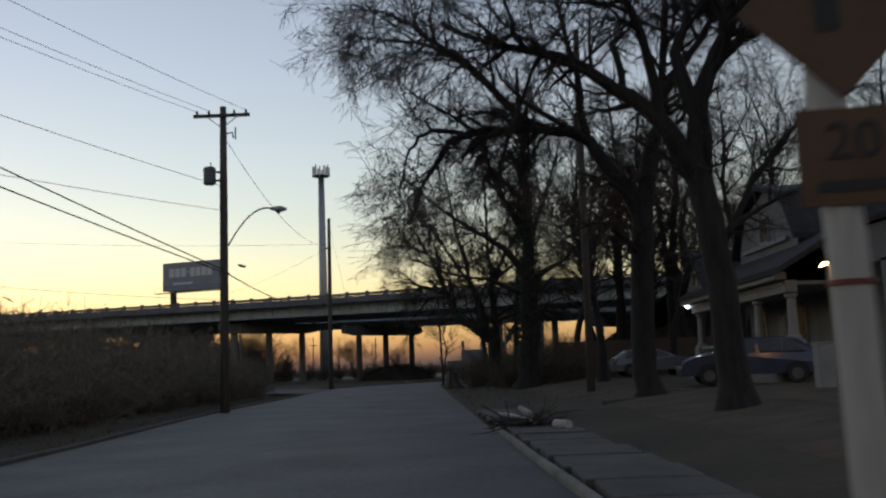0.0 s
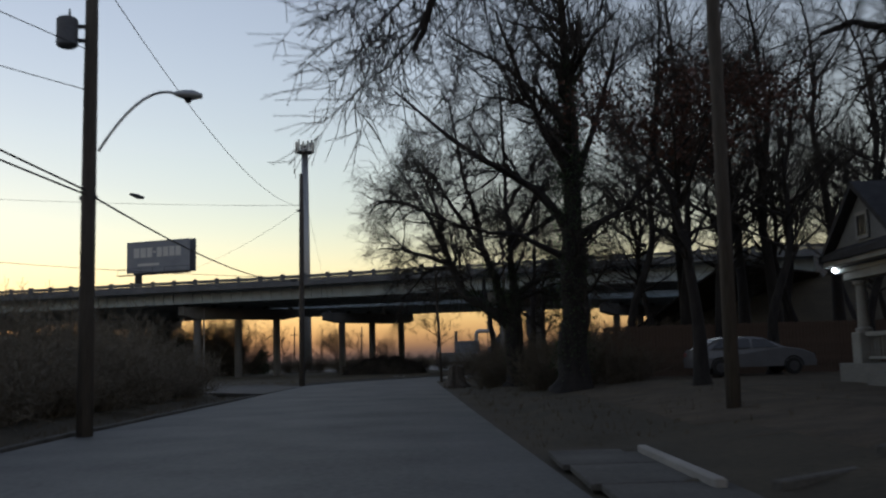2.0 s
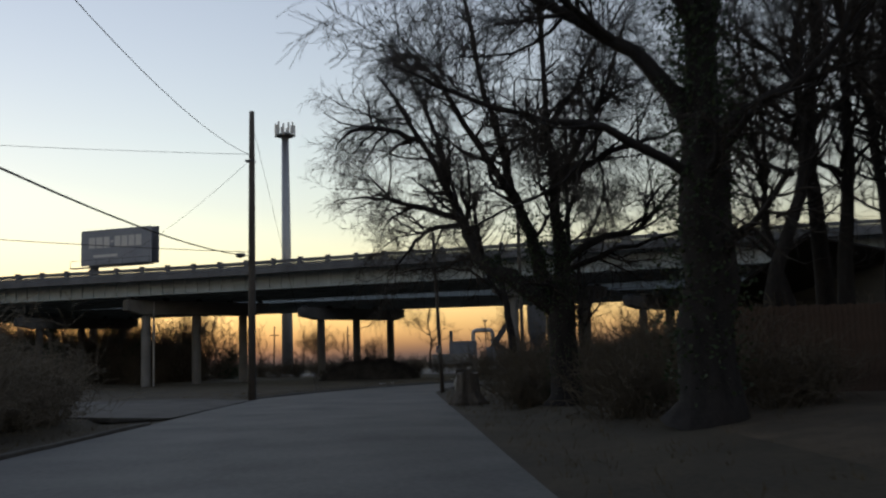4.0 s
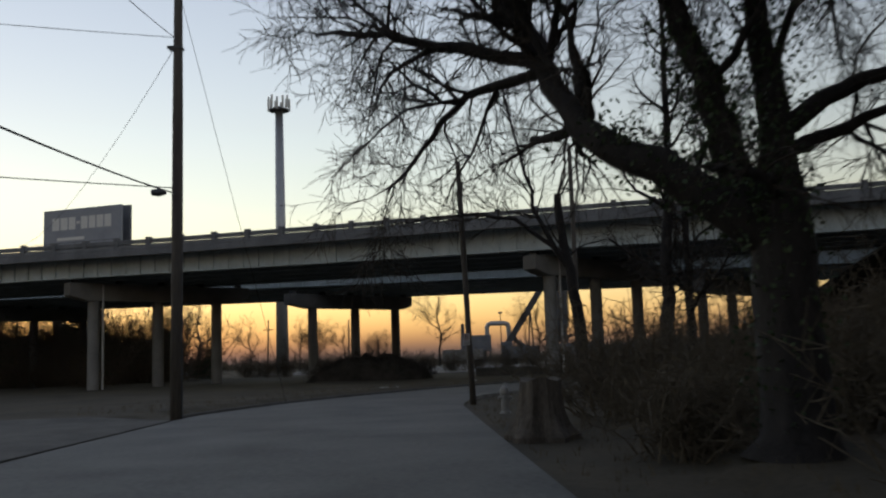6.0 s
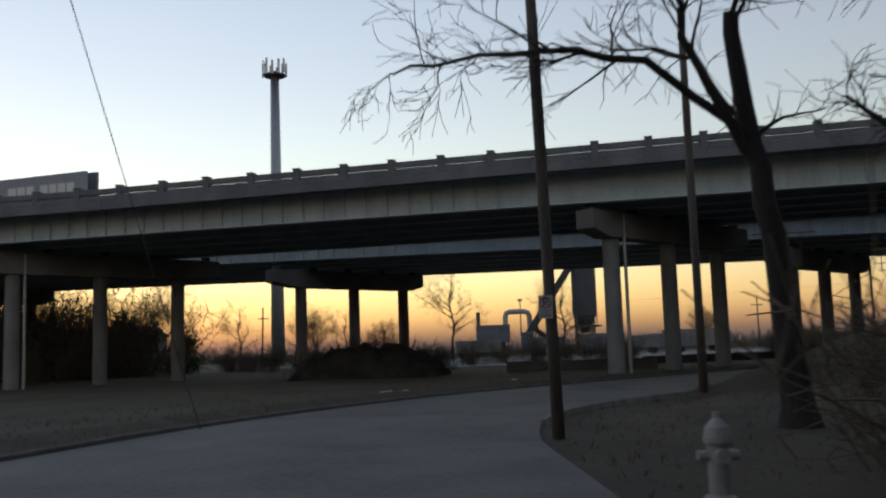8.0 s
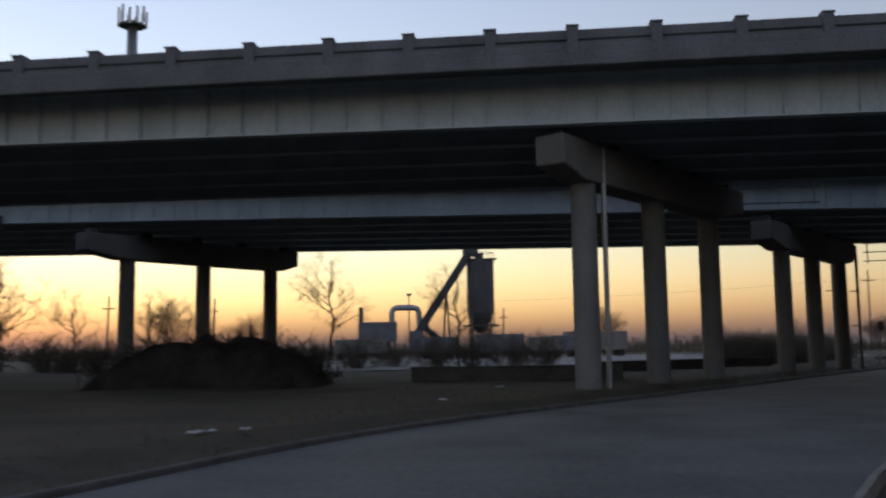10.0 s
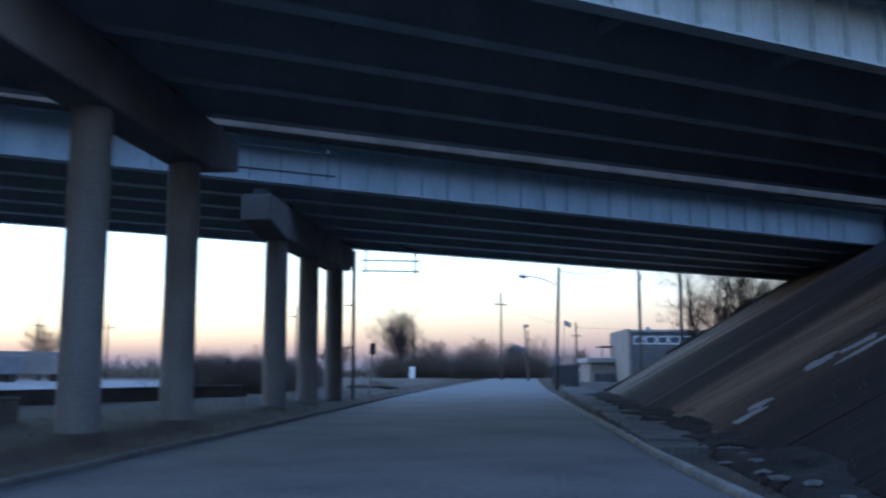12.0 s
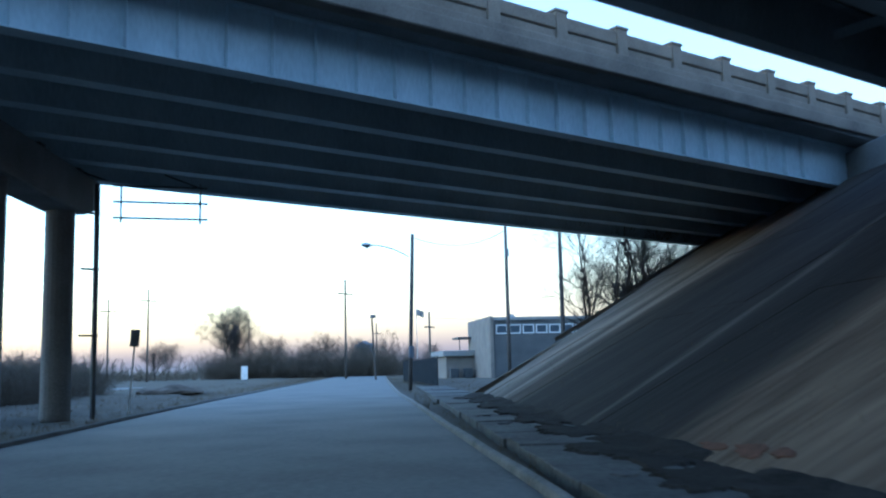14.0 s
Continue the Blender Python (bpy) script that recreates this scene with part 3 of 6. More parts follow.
def wild_limbs(seed, height, spread, stems=1, lean=0.08, first=0.3):
    """A trunk or several with limbs that rise from it, for a tree of the given height."""
    rng = np.random.default_rng(seed)
    out = []
    for s in range(stems):
        way = np.array([rng.normal(0, lean), rng.normal(0, lean), 1.0])
        top = way * height
        r = 0.018 * height * (0.75 if stems > 1 else 1.0)
        base = np.array([rng.normal(0, 0.3), rng.normal(0, 0.3), 0]) * (stems > 1)
        pts = [base + top * t + np.r_[rng.normal(0, 0.02 * height, 2) * (t > 0.1), 0] for t in (0, 0.2, 0.4, 0.6, 0.8, 1.0)]
        out.append(([tuple(p) for p in pts], r, 0.03))
        for k in range(9):
            t = rng.uniform(first, 0.9)
            p = base + top * t
            a = rng.uniform(0, 2 * math.pi)
            reach = spread * (1.1 - 0.7 * t) * rng.uniform(0.7, 1.2)
            d = np.array([math.cos(a), math.sin(a), 0])
            rise = rng.uniform(0.5, 1.2)
            out.append(([tuple(p), tuple(p + d * reach * 0.4 + (0, 0, reach * 0.25 * rise)), tuple(p + d * reach + (0, 0, reach * 0.8 * rise))], r * 0.5 * (1.1 - t), 0.02))
    return out


# the yard trees beside the first street
tree((8.0, 25.25), 1, [
    ([(-0.6, 0, 0), (-0.8, 0, 3.4), (-1.2, 0.1, 6.6)], 0.42, 0.36),
    ([(-1.2, 0.1, 6.5), (-2, 0.3, 7.9), (-3.2, 0.6, 9.1), (-4.8, 0.9, 10.2), (-6.7, 1.0, 10.7), (-8.1, 1.6, 11.6)], 0.34, 0.05),
    ([(-1.2, 0.1, 6.5), (-1.1, 0, 8.2), (-0.3, -0.3, 10.2), (0.4, -0.6, 11.6), (1.1, -1.2, 15.0)], 0.36, 0.06),
    ([(-1.1, 0, 8.0), (-1.5, 0.4, 9.9), (-0.9, 0.8, 11.6), (-1.4, 1.4, 15.2)], 0.26, 0.05),
] + [
    ([(-2.1, 0.3, 8.0), (-2.4, 0.0, 10.0), (-3.3, -0.5, 12.4), (-3.7, -0.9, 15.0)], 0.2, 0.04),
    ([(-0.5, -0.2, 9.6), (1.3, -1.0, 10.8), (3.5, -1.6, 11.2), (5.5, -1.8, 12.6)], 0.18, 0.03),
    ([(-1, 0, 3.6), (0.3, 0.7, 6.0), (2.1, 1.2, 8.0), (4.1, 1.6, 9.2)], 0.14, 0.03),
], BIG, "large bare shade tree with heavy forked limbs in a front yard", size=0.77)
tree((7.5, 34.0), 2, [
    ([(0, 0, 0), (-0.1, 0, 2.0), (0.1, 0, 5.6)], 0.38, 0.33),
    ([(0.1, 0, 5.5), (-0.7, 0.2, 7.0), (-1.6, 0.5, 8.2), (-3.0, 0.7, 8.6), (-5.3, 0.8, 8.5), (-6.4, 0.9, 7.3), (-7.1, 1.0, 5.8)], 0.3, 0.04),
    ([(0.1, 0, 5.5), (0.4, -0.2, 7.4), (0.9, -0.4, 9.4), (1.2, -0.8, 14.0)], 0.33, 0.06),
    ([(-1.4, 0.4, 8.0), (-1.7, 0.2, 10.2), (-2.4, -0.2, 13.5)], 0.17, 0.04),
] + [
    ([(-3.2, 0.7, 8.6), (-4.6, 0.5, 10.2), (-6.4, 0.4, 11.4), (-8.4, 0.2, 11.6)], 0.14, 0.03),
    ([(0.9, -0.4, 9.2), (2.4, -1.0, 11.4), (3.4, -1.5, 13.8)], 0.16, 0.03),
    ([(-5.3, 0.8, 8.5), (-6.4, 0.6, 8.6), (-7.0, 0.4, 7.8), (-7.4, 0.2, 6.4)], 0.1, 0.02),
    ([(-3.0, 0.7, 8.6), (-5.5, 0.3, 11.0), (-7.4, 0, 12.2), (-8.4, -0.2, 12.4)], 0.13, 0.02),
], dict(WEEP, kids=(2.9, 4.4, 7.5)), "bare shade tree with one long limb drooping towards the street")
tree((5.4, 57.7), 3, [
    ([(0.1, 0, 0), (0.3, 0, 3.0), (0.4, 0, 6.0)], 0.62, 0.5),
    ([(0.4, 0, 5.8), (0.5, 0, 10.1), (0.4, 0.3, 14.2), (0.3, 0.5, 18.5)], 0.42, 0.08),
    ([(0.3, 0, 5.9), (-0.5, 0.1, 7.5), (-1.9, 0.3, 8.6), (-4.2, 0.6, 10.2), (-6.5, 0.8, 12.4)], 0.26, 0.04),
    ([(0.5, 0, 6.0), (1.3, -0.2, 6.5), (2.6, -0.5, 7.3), (4.4, -0.8, 9.4)], 0.22, 0.04),
] + [
    ([(0.5, 0, 8.0), (1.6, 0.6, 10.8), (2.8, 1.2, 14.6)], 0.22, 0.04),
    ([(0.4, 0, 8.4), (-1.0, -0.5, 11.0), (-2.4, -0.9, 15.0)], 0.22, 0.04),
    ([(0.4, 0, 10.5), (-1.8, 0.6, 13.0), (-4.4, 0.9, 14.8)], 0.16, 0.03),
    ([(0.3, 0, 5.0), (-1.5, -0.6, 6.0), (-3.8, -1.0, 6.4), (-6.0, -1.2, 7.4)], 0.14, 0.03),
], BIG, "tall bare tree with ivy over its trunk at the yard's edge")
tree((4.1, 68.8), 44, [
    ([(0, 0, 0), (0.05, 0, 1.9), (0, 0, 3.7)], 0.5, 0.43),
    ([(-0.05, 0, 3.2), (-1.3, 0.2, 4.05), (-2.4, 0.8, 4.9), (-3.0, 2.1, 6.4), (-3.6, 3.0, 8.0), (-4.6, 3.5, 10.1), (-6.0, 4.0, 12.4)], 0.36, 0.05),
    ([(-3.0, 2.2, 6.5), (-4.5, 3.2, 7.2), (-5.9, 3.5, 7.6), (-7.0, 3.6, 7.7)], 0.16, 0.03),
    ([(-2.9, 2.0, 6.3), (-4.1, 3.6, 6.5), (-5.0, 4.8, 5.8), (-5.9, 5.8, 5.0)], 0.12, 0.025),
] + [
    ([(-3.6, 3.0, 8.0), (-3.8, 4.4, 10.0), (-5.0, 5.0, 13.0)], 0.18, 0.03),
    ([(-4.6, 3.6, 9.8), (-6.1, 3.5, 10.3), (-7.0, 3.2, 10.1), (-7.6, 3.0, 9.4)], 0.12, 0.025),
    ([(-0.1, 0, 3.4), (-0.5, 0.2, 4.2), (-0.83, 0.2, 5.5), (-1.25, 0.2, 6.8), (-1.7, 0, 8.6), (-2.3, 0, 11.0), (-2.9, 0.2, 15.0)], 0.33, 0.05),
    ([(0.05, 0, 3.4), (0.15, 0.2, 4.3), (0.05, 0.2, 5.6), (0, 0.3, 6.8), (-0.1, 0.5, 9.6), (-0.2, 0.8, 16.0)], 0.36, 0.06),
] + [
    ([(0.1, 0.2, 4.7), (1.4, 0.4, 5.5), (2.7, 0.3, 5.8), (3.8, 0, 7.0), (5.6, -0.4, 8.6)], 0.17, 0.03),
    ([(0, 0.3, 7.2), (1.6, 1.0, 10.0), (3.0, 1.6, 13.4)], 0.17, 0.03),
    ([(-1.3, 0.2, 6.8), (-2.8, -0.6, 9.0), (-3.9, -1.0, 10.8), (-5.0, -1.2, 11.6)], 0.16, 0.03),
    ([(0.1, 0.2, 4.3), (1.6, 0.9, 5.0), (3.6, 1.4, 5.6), (6.2, 2.0, 6.4)], 0.13, 0.03),
] + [
    ([(0, 0.3, 7.0), (2.0, 1.6, 8.6), (4.6, 2.8, 9.6), (7.0, 3.6, 11.6)], 0.16, 0.03),
    ([(-0.1, 0.5, 9.2), (1.4, 1.8, 11.6), (3.2, 2.8, 14.6)], 0.14, 0.03),
    ([(0.0, 0.3, 6.2), (-0.5, -0.5, 7.2), (-0.8, -0.9, 8.8)], 0.08, 0.02),
    ([(-0.8, 0.2, 5.4), (-0.2, -0.4, 6.4), (0.4, -0.7, 8.0)], 0.08, 0.02),
    ([(0.05, 0.2, 5.6), (0.8, 0.3, 7.2), (1.3, 0.2, 9.2)], 0.09, 0.02),
], dict(WEEP, **{"from": (0.22, 0.12, 0.1), "kids": (2.6, 4.3, 8.0), "most": (24, 17, 12), "long": (2.9, 1.5, 0.66), "thick": (0.11, 0.03, 0.01), "lift": (0.0, -0.05, -0.11)}), "bare three-stemmed tree leaning over the street, drooping twigs")
tree((6.4, 86.2), 5, [
    ([(0, 0, 0), (0.2, 0, 3.0), (0.4, 0, 6.0), (0.6, 0.1, 10.0), (0.7, 0.2, 15.0)], 0.3, 0.06),
    ([(0.9, 0.2, 0), (1.0, 0.2, 4.0), (1.1, 0.2, 6.6), (1.9, 0.1, 8.4), (2.6, 0, 10.4)], 0.17, 0.04),
], BIG, "straight bare tree beside the street corner")
tree((3.7, 88.0), 6, [
    ([(0.4, 0, 0), (0.2, 0, 3.0), (-0.1, 0, 5.2), (-0.3, 0, 7.2)], 0.26, 0.13),
    ([(0.0, 0, 4.6), (-0.9, -0.2, 6.0), (-1.5, -0.3, 8.2), (-2.1, -0.5, 11.0)], 0.12, 0.03),
    ([(-0.1, 0, 5.0), (-2.2, -0.2, 6.4), (-4.4, -0.4, 6.5), (-6.2, -0.5, 6.2)], 0.1, 0.02),
], LOW, "broken-topped slender bare tree at the street corner")


def leaf_cloud(rng, centres, spread, count, size):
    """Loose small leaves round some points."""
    c = centres[rng.integers(0, len(centres), count)] + rng.normal(0, 1, (count, 3)) * spread
    a, b = rng.normal(0, 1, (count, 3)), rng.normal(0, 1, (count, 3))
    a /= np.linalg.norm(a, axis=1, keepdims=True)
    b = np.cross(a, b)
    b /= np.linalg.norm(b, axis=1, keepdims=True) + 1e-9
    s = size * rng.uniform(0.6, 1.3, (count, 1))
    v = np.stack([c - a * s, c + b * s * 0.6, c + a * s, c - b * s * 0.6], 1).reshape(-1, 3)
    return [v], [np.arange(4 * count).reshape(-1, 4)]


rng = np.random.default_rng(11)
line = np.stack([np.interp(np.linspace(0, 1, 60), (0, 0.4, 1), k) for k in ((5.5, 5.8, 5.8), (57.7, 57.7, 58.0), (1.0, 6.5, 13.5))], 1)
ivy = new("ivy", array_mesh("ivy", *leaf_cloud(rng, line, (0.36, 0.36, 0.3), 14000, 0.055), IVY, smooth=False))
tagged(ivy, "dark evergreen ivy climbing the trunk of a tall tree", "ivy", kind="stuff")

vine = np.concatenate([np.stack([np.interp(np.linspace(0, 1, 40), (0, 0.5, 1), k) for k in run], 1) for run in (
    ((4.1, 4.1, 4.1), (68.8, 68.8, 68.8), (0.4, 2.0, 3.7)), ((4.0, 3.4, 2.9), (68.8, 69.0, 69.0), (3.5, 5.0, 6.4)), ((4.1, 4.2, 4.1), (68.8, 69.0, 69.1), (3.6, 5.6, 7.4)), ((4.0, 2.8, 1.8), (68.8, 69.0, 69.5), (3.3, 4.1, 4.9)))])
ivy = new("ivy", array_mesh("ivy", *leaf_cloud(rng, vine, (0.26, 0.26, 0.2), 7000, 0.05), IVY, smooth=False))
tagged(ivy, "dark ivy round the trunk and limbs of the leaning tree", "ivy", kind="stuff")

# russet leaves that an oak in the yard still holds
oak = tree((8.6, 50.5), 9, wild_limbs(9, 12.5, 4.2, 1), SLIM, "slender oak still holding clumps of dark russet leaves")
spots = np.array([(-0.6, 0.3, 8.6), (0.6, -0.5, 9.2), (1.8, 0.2, 9.6), (-1.8, 0.4, 8.2), (0.2, 0.8, 10.2), (2.6, -0.3, 9.0), (-2.6, 0, 9.0), (1.2, 0.6, 8.3), (0, 0, 7.4)])
shared("leaf_clump", array_mesh("leaf_clump", *leaf_cloud(rng, spots, (0.7, 0.6, 0.4), 5200, 0.075), RUSSET, smooth=False), oak, Matrix.Identity(4))

# woods behind the yards, up the embankment and in the distance
WOOD = []
for k, (h, s, stems, spec) in enumerate(((15, 4.5, 1, SLIM), (13, 4.0, 2, SLIM), (17, 5.0, 1, SLIM), (9, 3.5, 1, LOW), (8, 4.0, 3, LOW))):
    root = thing("tree", "slender bare winter tree in the woods behind the yards", "tree", pose(0, -400 - 20 * k, 0), "bare trees of the woods")
    for me in tree_meshes(40 + k, wild_limbs(40 + k, h, s, stems), spec, sides=8):
        ob = new(me.name, me)
        ob.parent = root
    WOOD.append(root)


def plant(x, y, kind, size=1.0, turn=0.0, label="", group=""):
    z = float(land(x, y)) - 0.1
    ob = copy_thing(WOOD[kind], pose(x, y, z, 0, 0, turn) @ Matrix.Scale(size, 4))
    return tagged(ob, label, "", group)


rng = np.random.default_rng(5)
for x, y, k in ((9.6, 64.5, 0), (11.3, 66, 2), (13.6, 65.2, 1), (16.4, 63.5, 2), (12.5, 63, 2), (15.5, 68, 0), (10.5, 65.5, 1), (17.5, 65.5, 1), (14.2, 60.5, 0), (21, 61, 2), (18.5, 62, 0), (20, 74, 2), (22.5, 67, 1), (26, 78, 0), (29, 88, 0), (33, 80, 2), (28, 70, 0), (31, 62, 1), (38, 90, 2), (36, 100, 1), (43, 98, 0), (47, 104, 2), (25, 56, 2), (30, 52, 0), (24, 47, 1), (27, 102, 3), (42, 84, 0), (35, 70, 1), (39, 76, 0)):
    plant(x + rng.normal(0, 0.5), y + rng.normal(0, 0.5), k, rng.uniform(0.85, 1.15), rng.uniform(0, 360))
for x, y in ((13.2, 70), (17.2, 72.5), (21.5, 70.5), (26, 73)):
    plant(x, y, 2, 1.25, rng.uniform(0, 360))
for x, y, k, s in [(*(R * (130.2 + 0.86 * (q - TOE) + o) + Q * q).xy, k, s) for q, o, k, s in ((-60.2, 0.5, 1, 0.62), (-59.2, 1.4, 0, 0.55), (-58.4, 0.3, 2, 0.55), (-57.6, 1.0, 1, 0.6), (-57.0, 0.4, 0, 0.6), (-56.4, 1.6, 2, 0.55), (-55.9, 0.5, 1, 0.5), (-55.3, 2.2, 0, 0.55), (-54.8, 0.6, 2, 0.5), (-54.3, 1.3, 1, 0.55), (-53.7, 2.4, 0, 0.5), (-53.2, 0.5, 1, 0.6), (-52.6, 1.5, 2, 0.5), (-52.0, 0.8, 0, 0.6), (-51.2, 2.0, 1, 0.55), (-50.5, 2.4, 0, 0.5), (-56.8, 0.9, 3, 0.6), (-54.0, 0.9, 4, 0.6))]:
    plant(x, y, k, s, rng.uniform(0, 360), "slender bare tree on the bank past the overpass", "bare trees on the far bank")
for x, y, k, s in ((114.5, 252.8, 4, 1.45), (115.3, 254.5, 1, 0.9), (114.0, 252.2, 1, 0.8), (114.9, 252.0, 3, 1.2), (132.8, 264, 4, 0.9), (140.6, 257.5, 4, 0.95), (150.5, 248, 3, 0.95), (116.2, 275.7, 4, 0.8), (128, 250, 3, 0.5), (140, 262, 4, 0.8), (150, 258, 3, 0.8), (160, 268, 4, 0.9), (172, 262, 3, 0.75), (186, 270, 4, 0.8), (200, 262, 3, 0.9), (210, 255, 4, 0.8), (105, 262, 4, 0.7), (95, 275, 3, 0.7), (166, 238, 3, 0.7), (182, 240, 4, 0.8), (196, 236, 3, 0.6), (130, 268, 3, 1.0), (84, 290, 3, 0.7)):
    plant(x, y, k, s, rng.uniform(0, 360), "bare tree in the hazy distance beyond the field", "distant bare trees")
for x, y, k, s in ((-2, 222, 3, 1.55), (15, 214, 3, 1.3), (-38, 196, 3, 1.3), (-44, 205, 4, 1.2), (-31, 200, 3, 0.9), (-22, 210, 4, 0.9), (-17, 205, 3, 0.8), (-12, 214, 4, 0.7), (-52, 190, 4, 1.2), (-60, 198, 3, 1.2), (-68, 186, 4, 1.3), (-80, 200, 3, 1.2), (40, 230, 4, 0.8), (-95, 190, 4, 1.2), (-26, 216, 3, 1.0)):
    plant(x, y, k, s, rng.uniform(0, 360), "bare tree beyond the overpass against the dawn", "bare trees beyond the overpass")
for root in WOOD:
    for ob in (*root.children_recursive, root):
        bpy.data.objects.remove(ob)


# ---- poles, wires and lamps of the first street ----
def wire_run(name, a, b, sag, radius=0.012, label="thin black overhead wire between poles"):
    a, b = Vector(a), Vector(b)
    pts = [a.lerp(b, t) - Vector((0, 0, 4 * sag * t * (1 - t))) for t in np.linspace(0, 1, 20)]
    ob = link(name, tubes((pts, radius), sides=4), WIRE)
    return tagged(ob, label, "wire", "overhead wires")


def wood_pole(name, base, top, r0, r1, label, group="utility poles"):
    x, y = base
    root = thing(name, label, "pole", pose(x, y, float(land(x, y)) - 0.3), group)
    dx, dy, dz = top[0] - x, top[1] - y, top[2] - float(land(x, y)) + 0.3
    part("shaft", tubes((((0, 0, 0), (dx * 0.35, dy * 0.35, dz * 0.35), (dx * 0.7, dy * 0.7, dz * 0.7), (dx, dy, dz)), [r0, r0 * 0.9, (r0 + r1) / 2, r1]), sides=12), POLE_WOOD, root, smooth=True)
    return root


def lamp_arm(root, start, end, rise, head, glow=None):
    """A curved bracket with a cobra-head lamp, in the pole's own coordinates."""
    s, e = Vector(start), Vector(end)
    mid = s.lerp(e, 0.55) + Vector((0, 0, rise))
    pts = [s * (1 - t) ** 2 + mid * 2 * t * (1 - t) + e * t**2 for t in np.linspace(0, 1, 10)]
    arm = part("lamp_arm", tubes((pts, 0.035), sides=8), GALVANISED, root)
    d = (e - s)
    d.z = 0
    d.normalize()
    bm = tubes(((e - d * 0.05, e + d * 0.15, e + d * 0.4, e + d * 0.65), [0.05, 0.11, 0.14, 0.06]), sides=10)
    part("lamp_head", bm, GALVANISED, root, smooth=True)
    part("lens", tubes(((e + d * 0.3 - Vector((0, 0, 0.1)), e + d * 0.3 - Vector((0, 0, 0.2))), [0.12, 0.06]), sides=10), DARK_PANE, root)
    return arm


pole = wood_pole("utility_pole", (-7.65, 43.4), (-7.65, 43.4, 12.6), 0.19, 0.13, "tall wooden utility pole with crossarm, transformer and street lamp")
z = -float(land(-7.65, 43.4)) + 0.3
crossarm = part("crossarm", boxes((-1.2, 1.15, -0.22, -0.12, 12.12 + z, 12.26 + z), bevel=0.01), POLE_WOOD, pole)
for x in (-1.05, -0.55, 0.5, 1.0):
    part("insulator", tubes((((x, -0.17, 12.26 + z), (x, -0.17, 12.34 + z), (x, -0.17, 12.42 + z)), [0.035, 0.06, 0.03]), sides=8), DARK_PANE, crossarm)
for s in (-1, 1):
    part("brace", tubes((((s * 0.05, -0.17, 11.7 + z), (s * 0.6, -0.17, 12.12 + z)), 0.018), sides=6), DARK_STEEL, pole)
tank = part("transformer", tubes((((-0.55, -0.1, 9.3 + z), (-0.55, -0.1, 9.34 + z), (-0.55, -0.1, 9.98 + z), (-0.55, -0.1, 10.03 + z)), [0.2, 0.25, 0.25, 0.2]), sides=16), PANEL_GREY, pole, "dark grey can transformer")
part("bushing", tubes((((-0.5, -0.1, 10.03 + z), (-0.5, -0.1, 10.25 + z)), [0.04, 0.02]), sides=6), DARK_PANE, tank)
part("bracket", boxes((-0.35, 0, -0.06, 0.06, 9.45 + z, 9.52 + z), (-0.35, 0, -0.06, 0.06, 9.8 + z, 9.87 + z)), DARK_STEEL, pole)
part("cutout", tubes((((0.12, 0, 11.45 + z), (0.4, -0.02, 11.5 + z), (0.42, -0.02, 11.25 + z)), 0.03), (((0.52, -0.05, 11.7 + z), (0.52, -0.05, 11.2 + z)), 0.035), sides=6), DARK_STEEL, pole)
lamp_arm(pole, (0.1, 0.3, 6.8 + z), (1.75, 1.1, 8.42 + z), 0.95, None)
part("clamp", tubes((((-0.2, 0, 5.6 + z), (0.2, 0, 5.6 + z)), 0.06), sides=8), DARK_STEEL, pole)

pole = wood_pole("utility_pole", (-9.29, 85.46), (-9.2, 85.46, 14.7), 0.2, 0.13, "tall bare wooden utility pole beside a driveway")
part("clamp", boxes((-0.24, 0.24, -0.16, -0.1, 12.4, 12.5), (-0.24, 0.24, 0.1, 0.16, 12.4, 12.5)), DARK_STEEL, pole)
part("conduit", tubes((((0.2, -0.05, 0.3), (0.16, -0.05, 8.0)), 0.035), sides=6), DARK_STEEL, pole)
leaning = wood_pole("utility_pole", (0.2, 88.9), (-0.06, 88.1, 8.5), 0.115, 0.09, "short leaning wooden pole with a no-parking sign and painted scrawls")
wood_pole("utility_pole", (6.72, 41.25), (6.9, 41.3, 14.5), 0.155, 0.12, "dark wooden utility pole in front of the yards")
wood_pole("utility_pole", (5.5, 99.3), (5.5, 99.3, 11.5), 0.13, 0.1, "slim grey wooden pole on the street corner")

# no-parking sign on the leaning pole: a plate with a struck P, lines of small print as bars
sign = thing("no_parking_sign", "grimy grey no-parking sign with a red ring on a wooden pole", "sign", pose(0.03, 88.565, 2.25, 0, 1.5, -20) @ Matrix.Scale(0.84, 4))
bm = boxes((-0.155, 0.155, -0.006, 0.0, -0.24, 0.24), bevel=0.004)
part("plate", bm, SIGN_GREY, sign)
me = text_mesh("P", 0.26, SIGN_BLACK, "letter")
me.transform(pose(0, -0.008, 0.09))
shared("letter", me, sign, Matrix.Identity(4))
bm = tubes(([(0.115 * math.cos(a), -0.013, 0.09 + 0.115 * math.sin(a)) for a in np.linspace(0, 2 * math.pi, 25)], 0.011), (((-0.08, -0.013, 0.17), (0.08, -0.013, 0.01)), 0.01), sides=6)
part("ring", bm, SIGN_RED, sign)
for k, w in enumerate((0.11, 0.1, 0.12)):
    part("print_bar", boxes((-w, w, -0.011, -0.006, -0.09 - 0.05 * k, -0.065 - 0.05 * k)), SIGN_BLACK if k == 2 else PANEL_GREY, sign)
bm = bmesh.new()
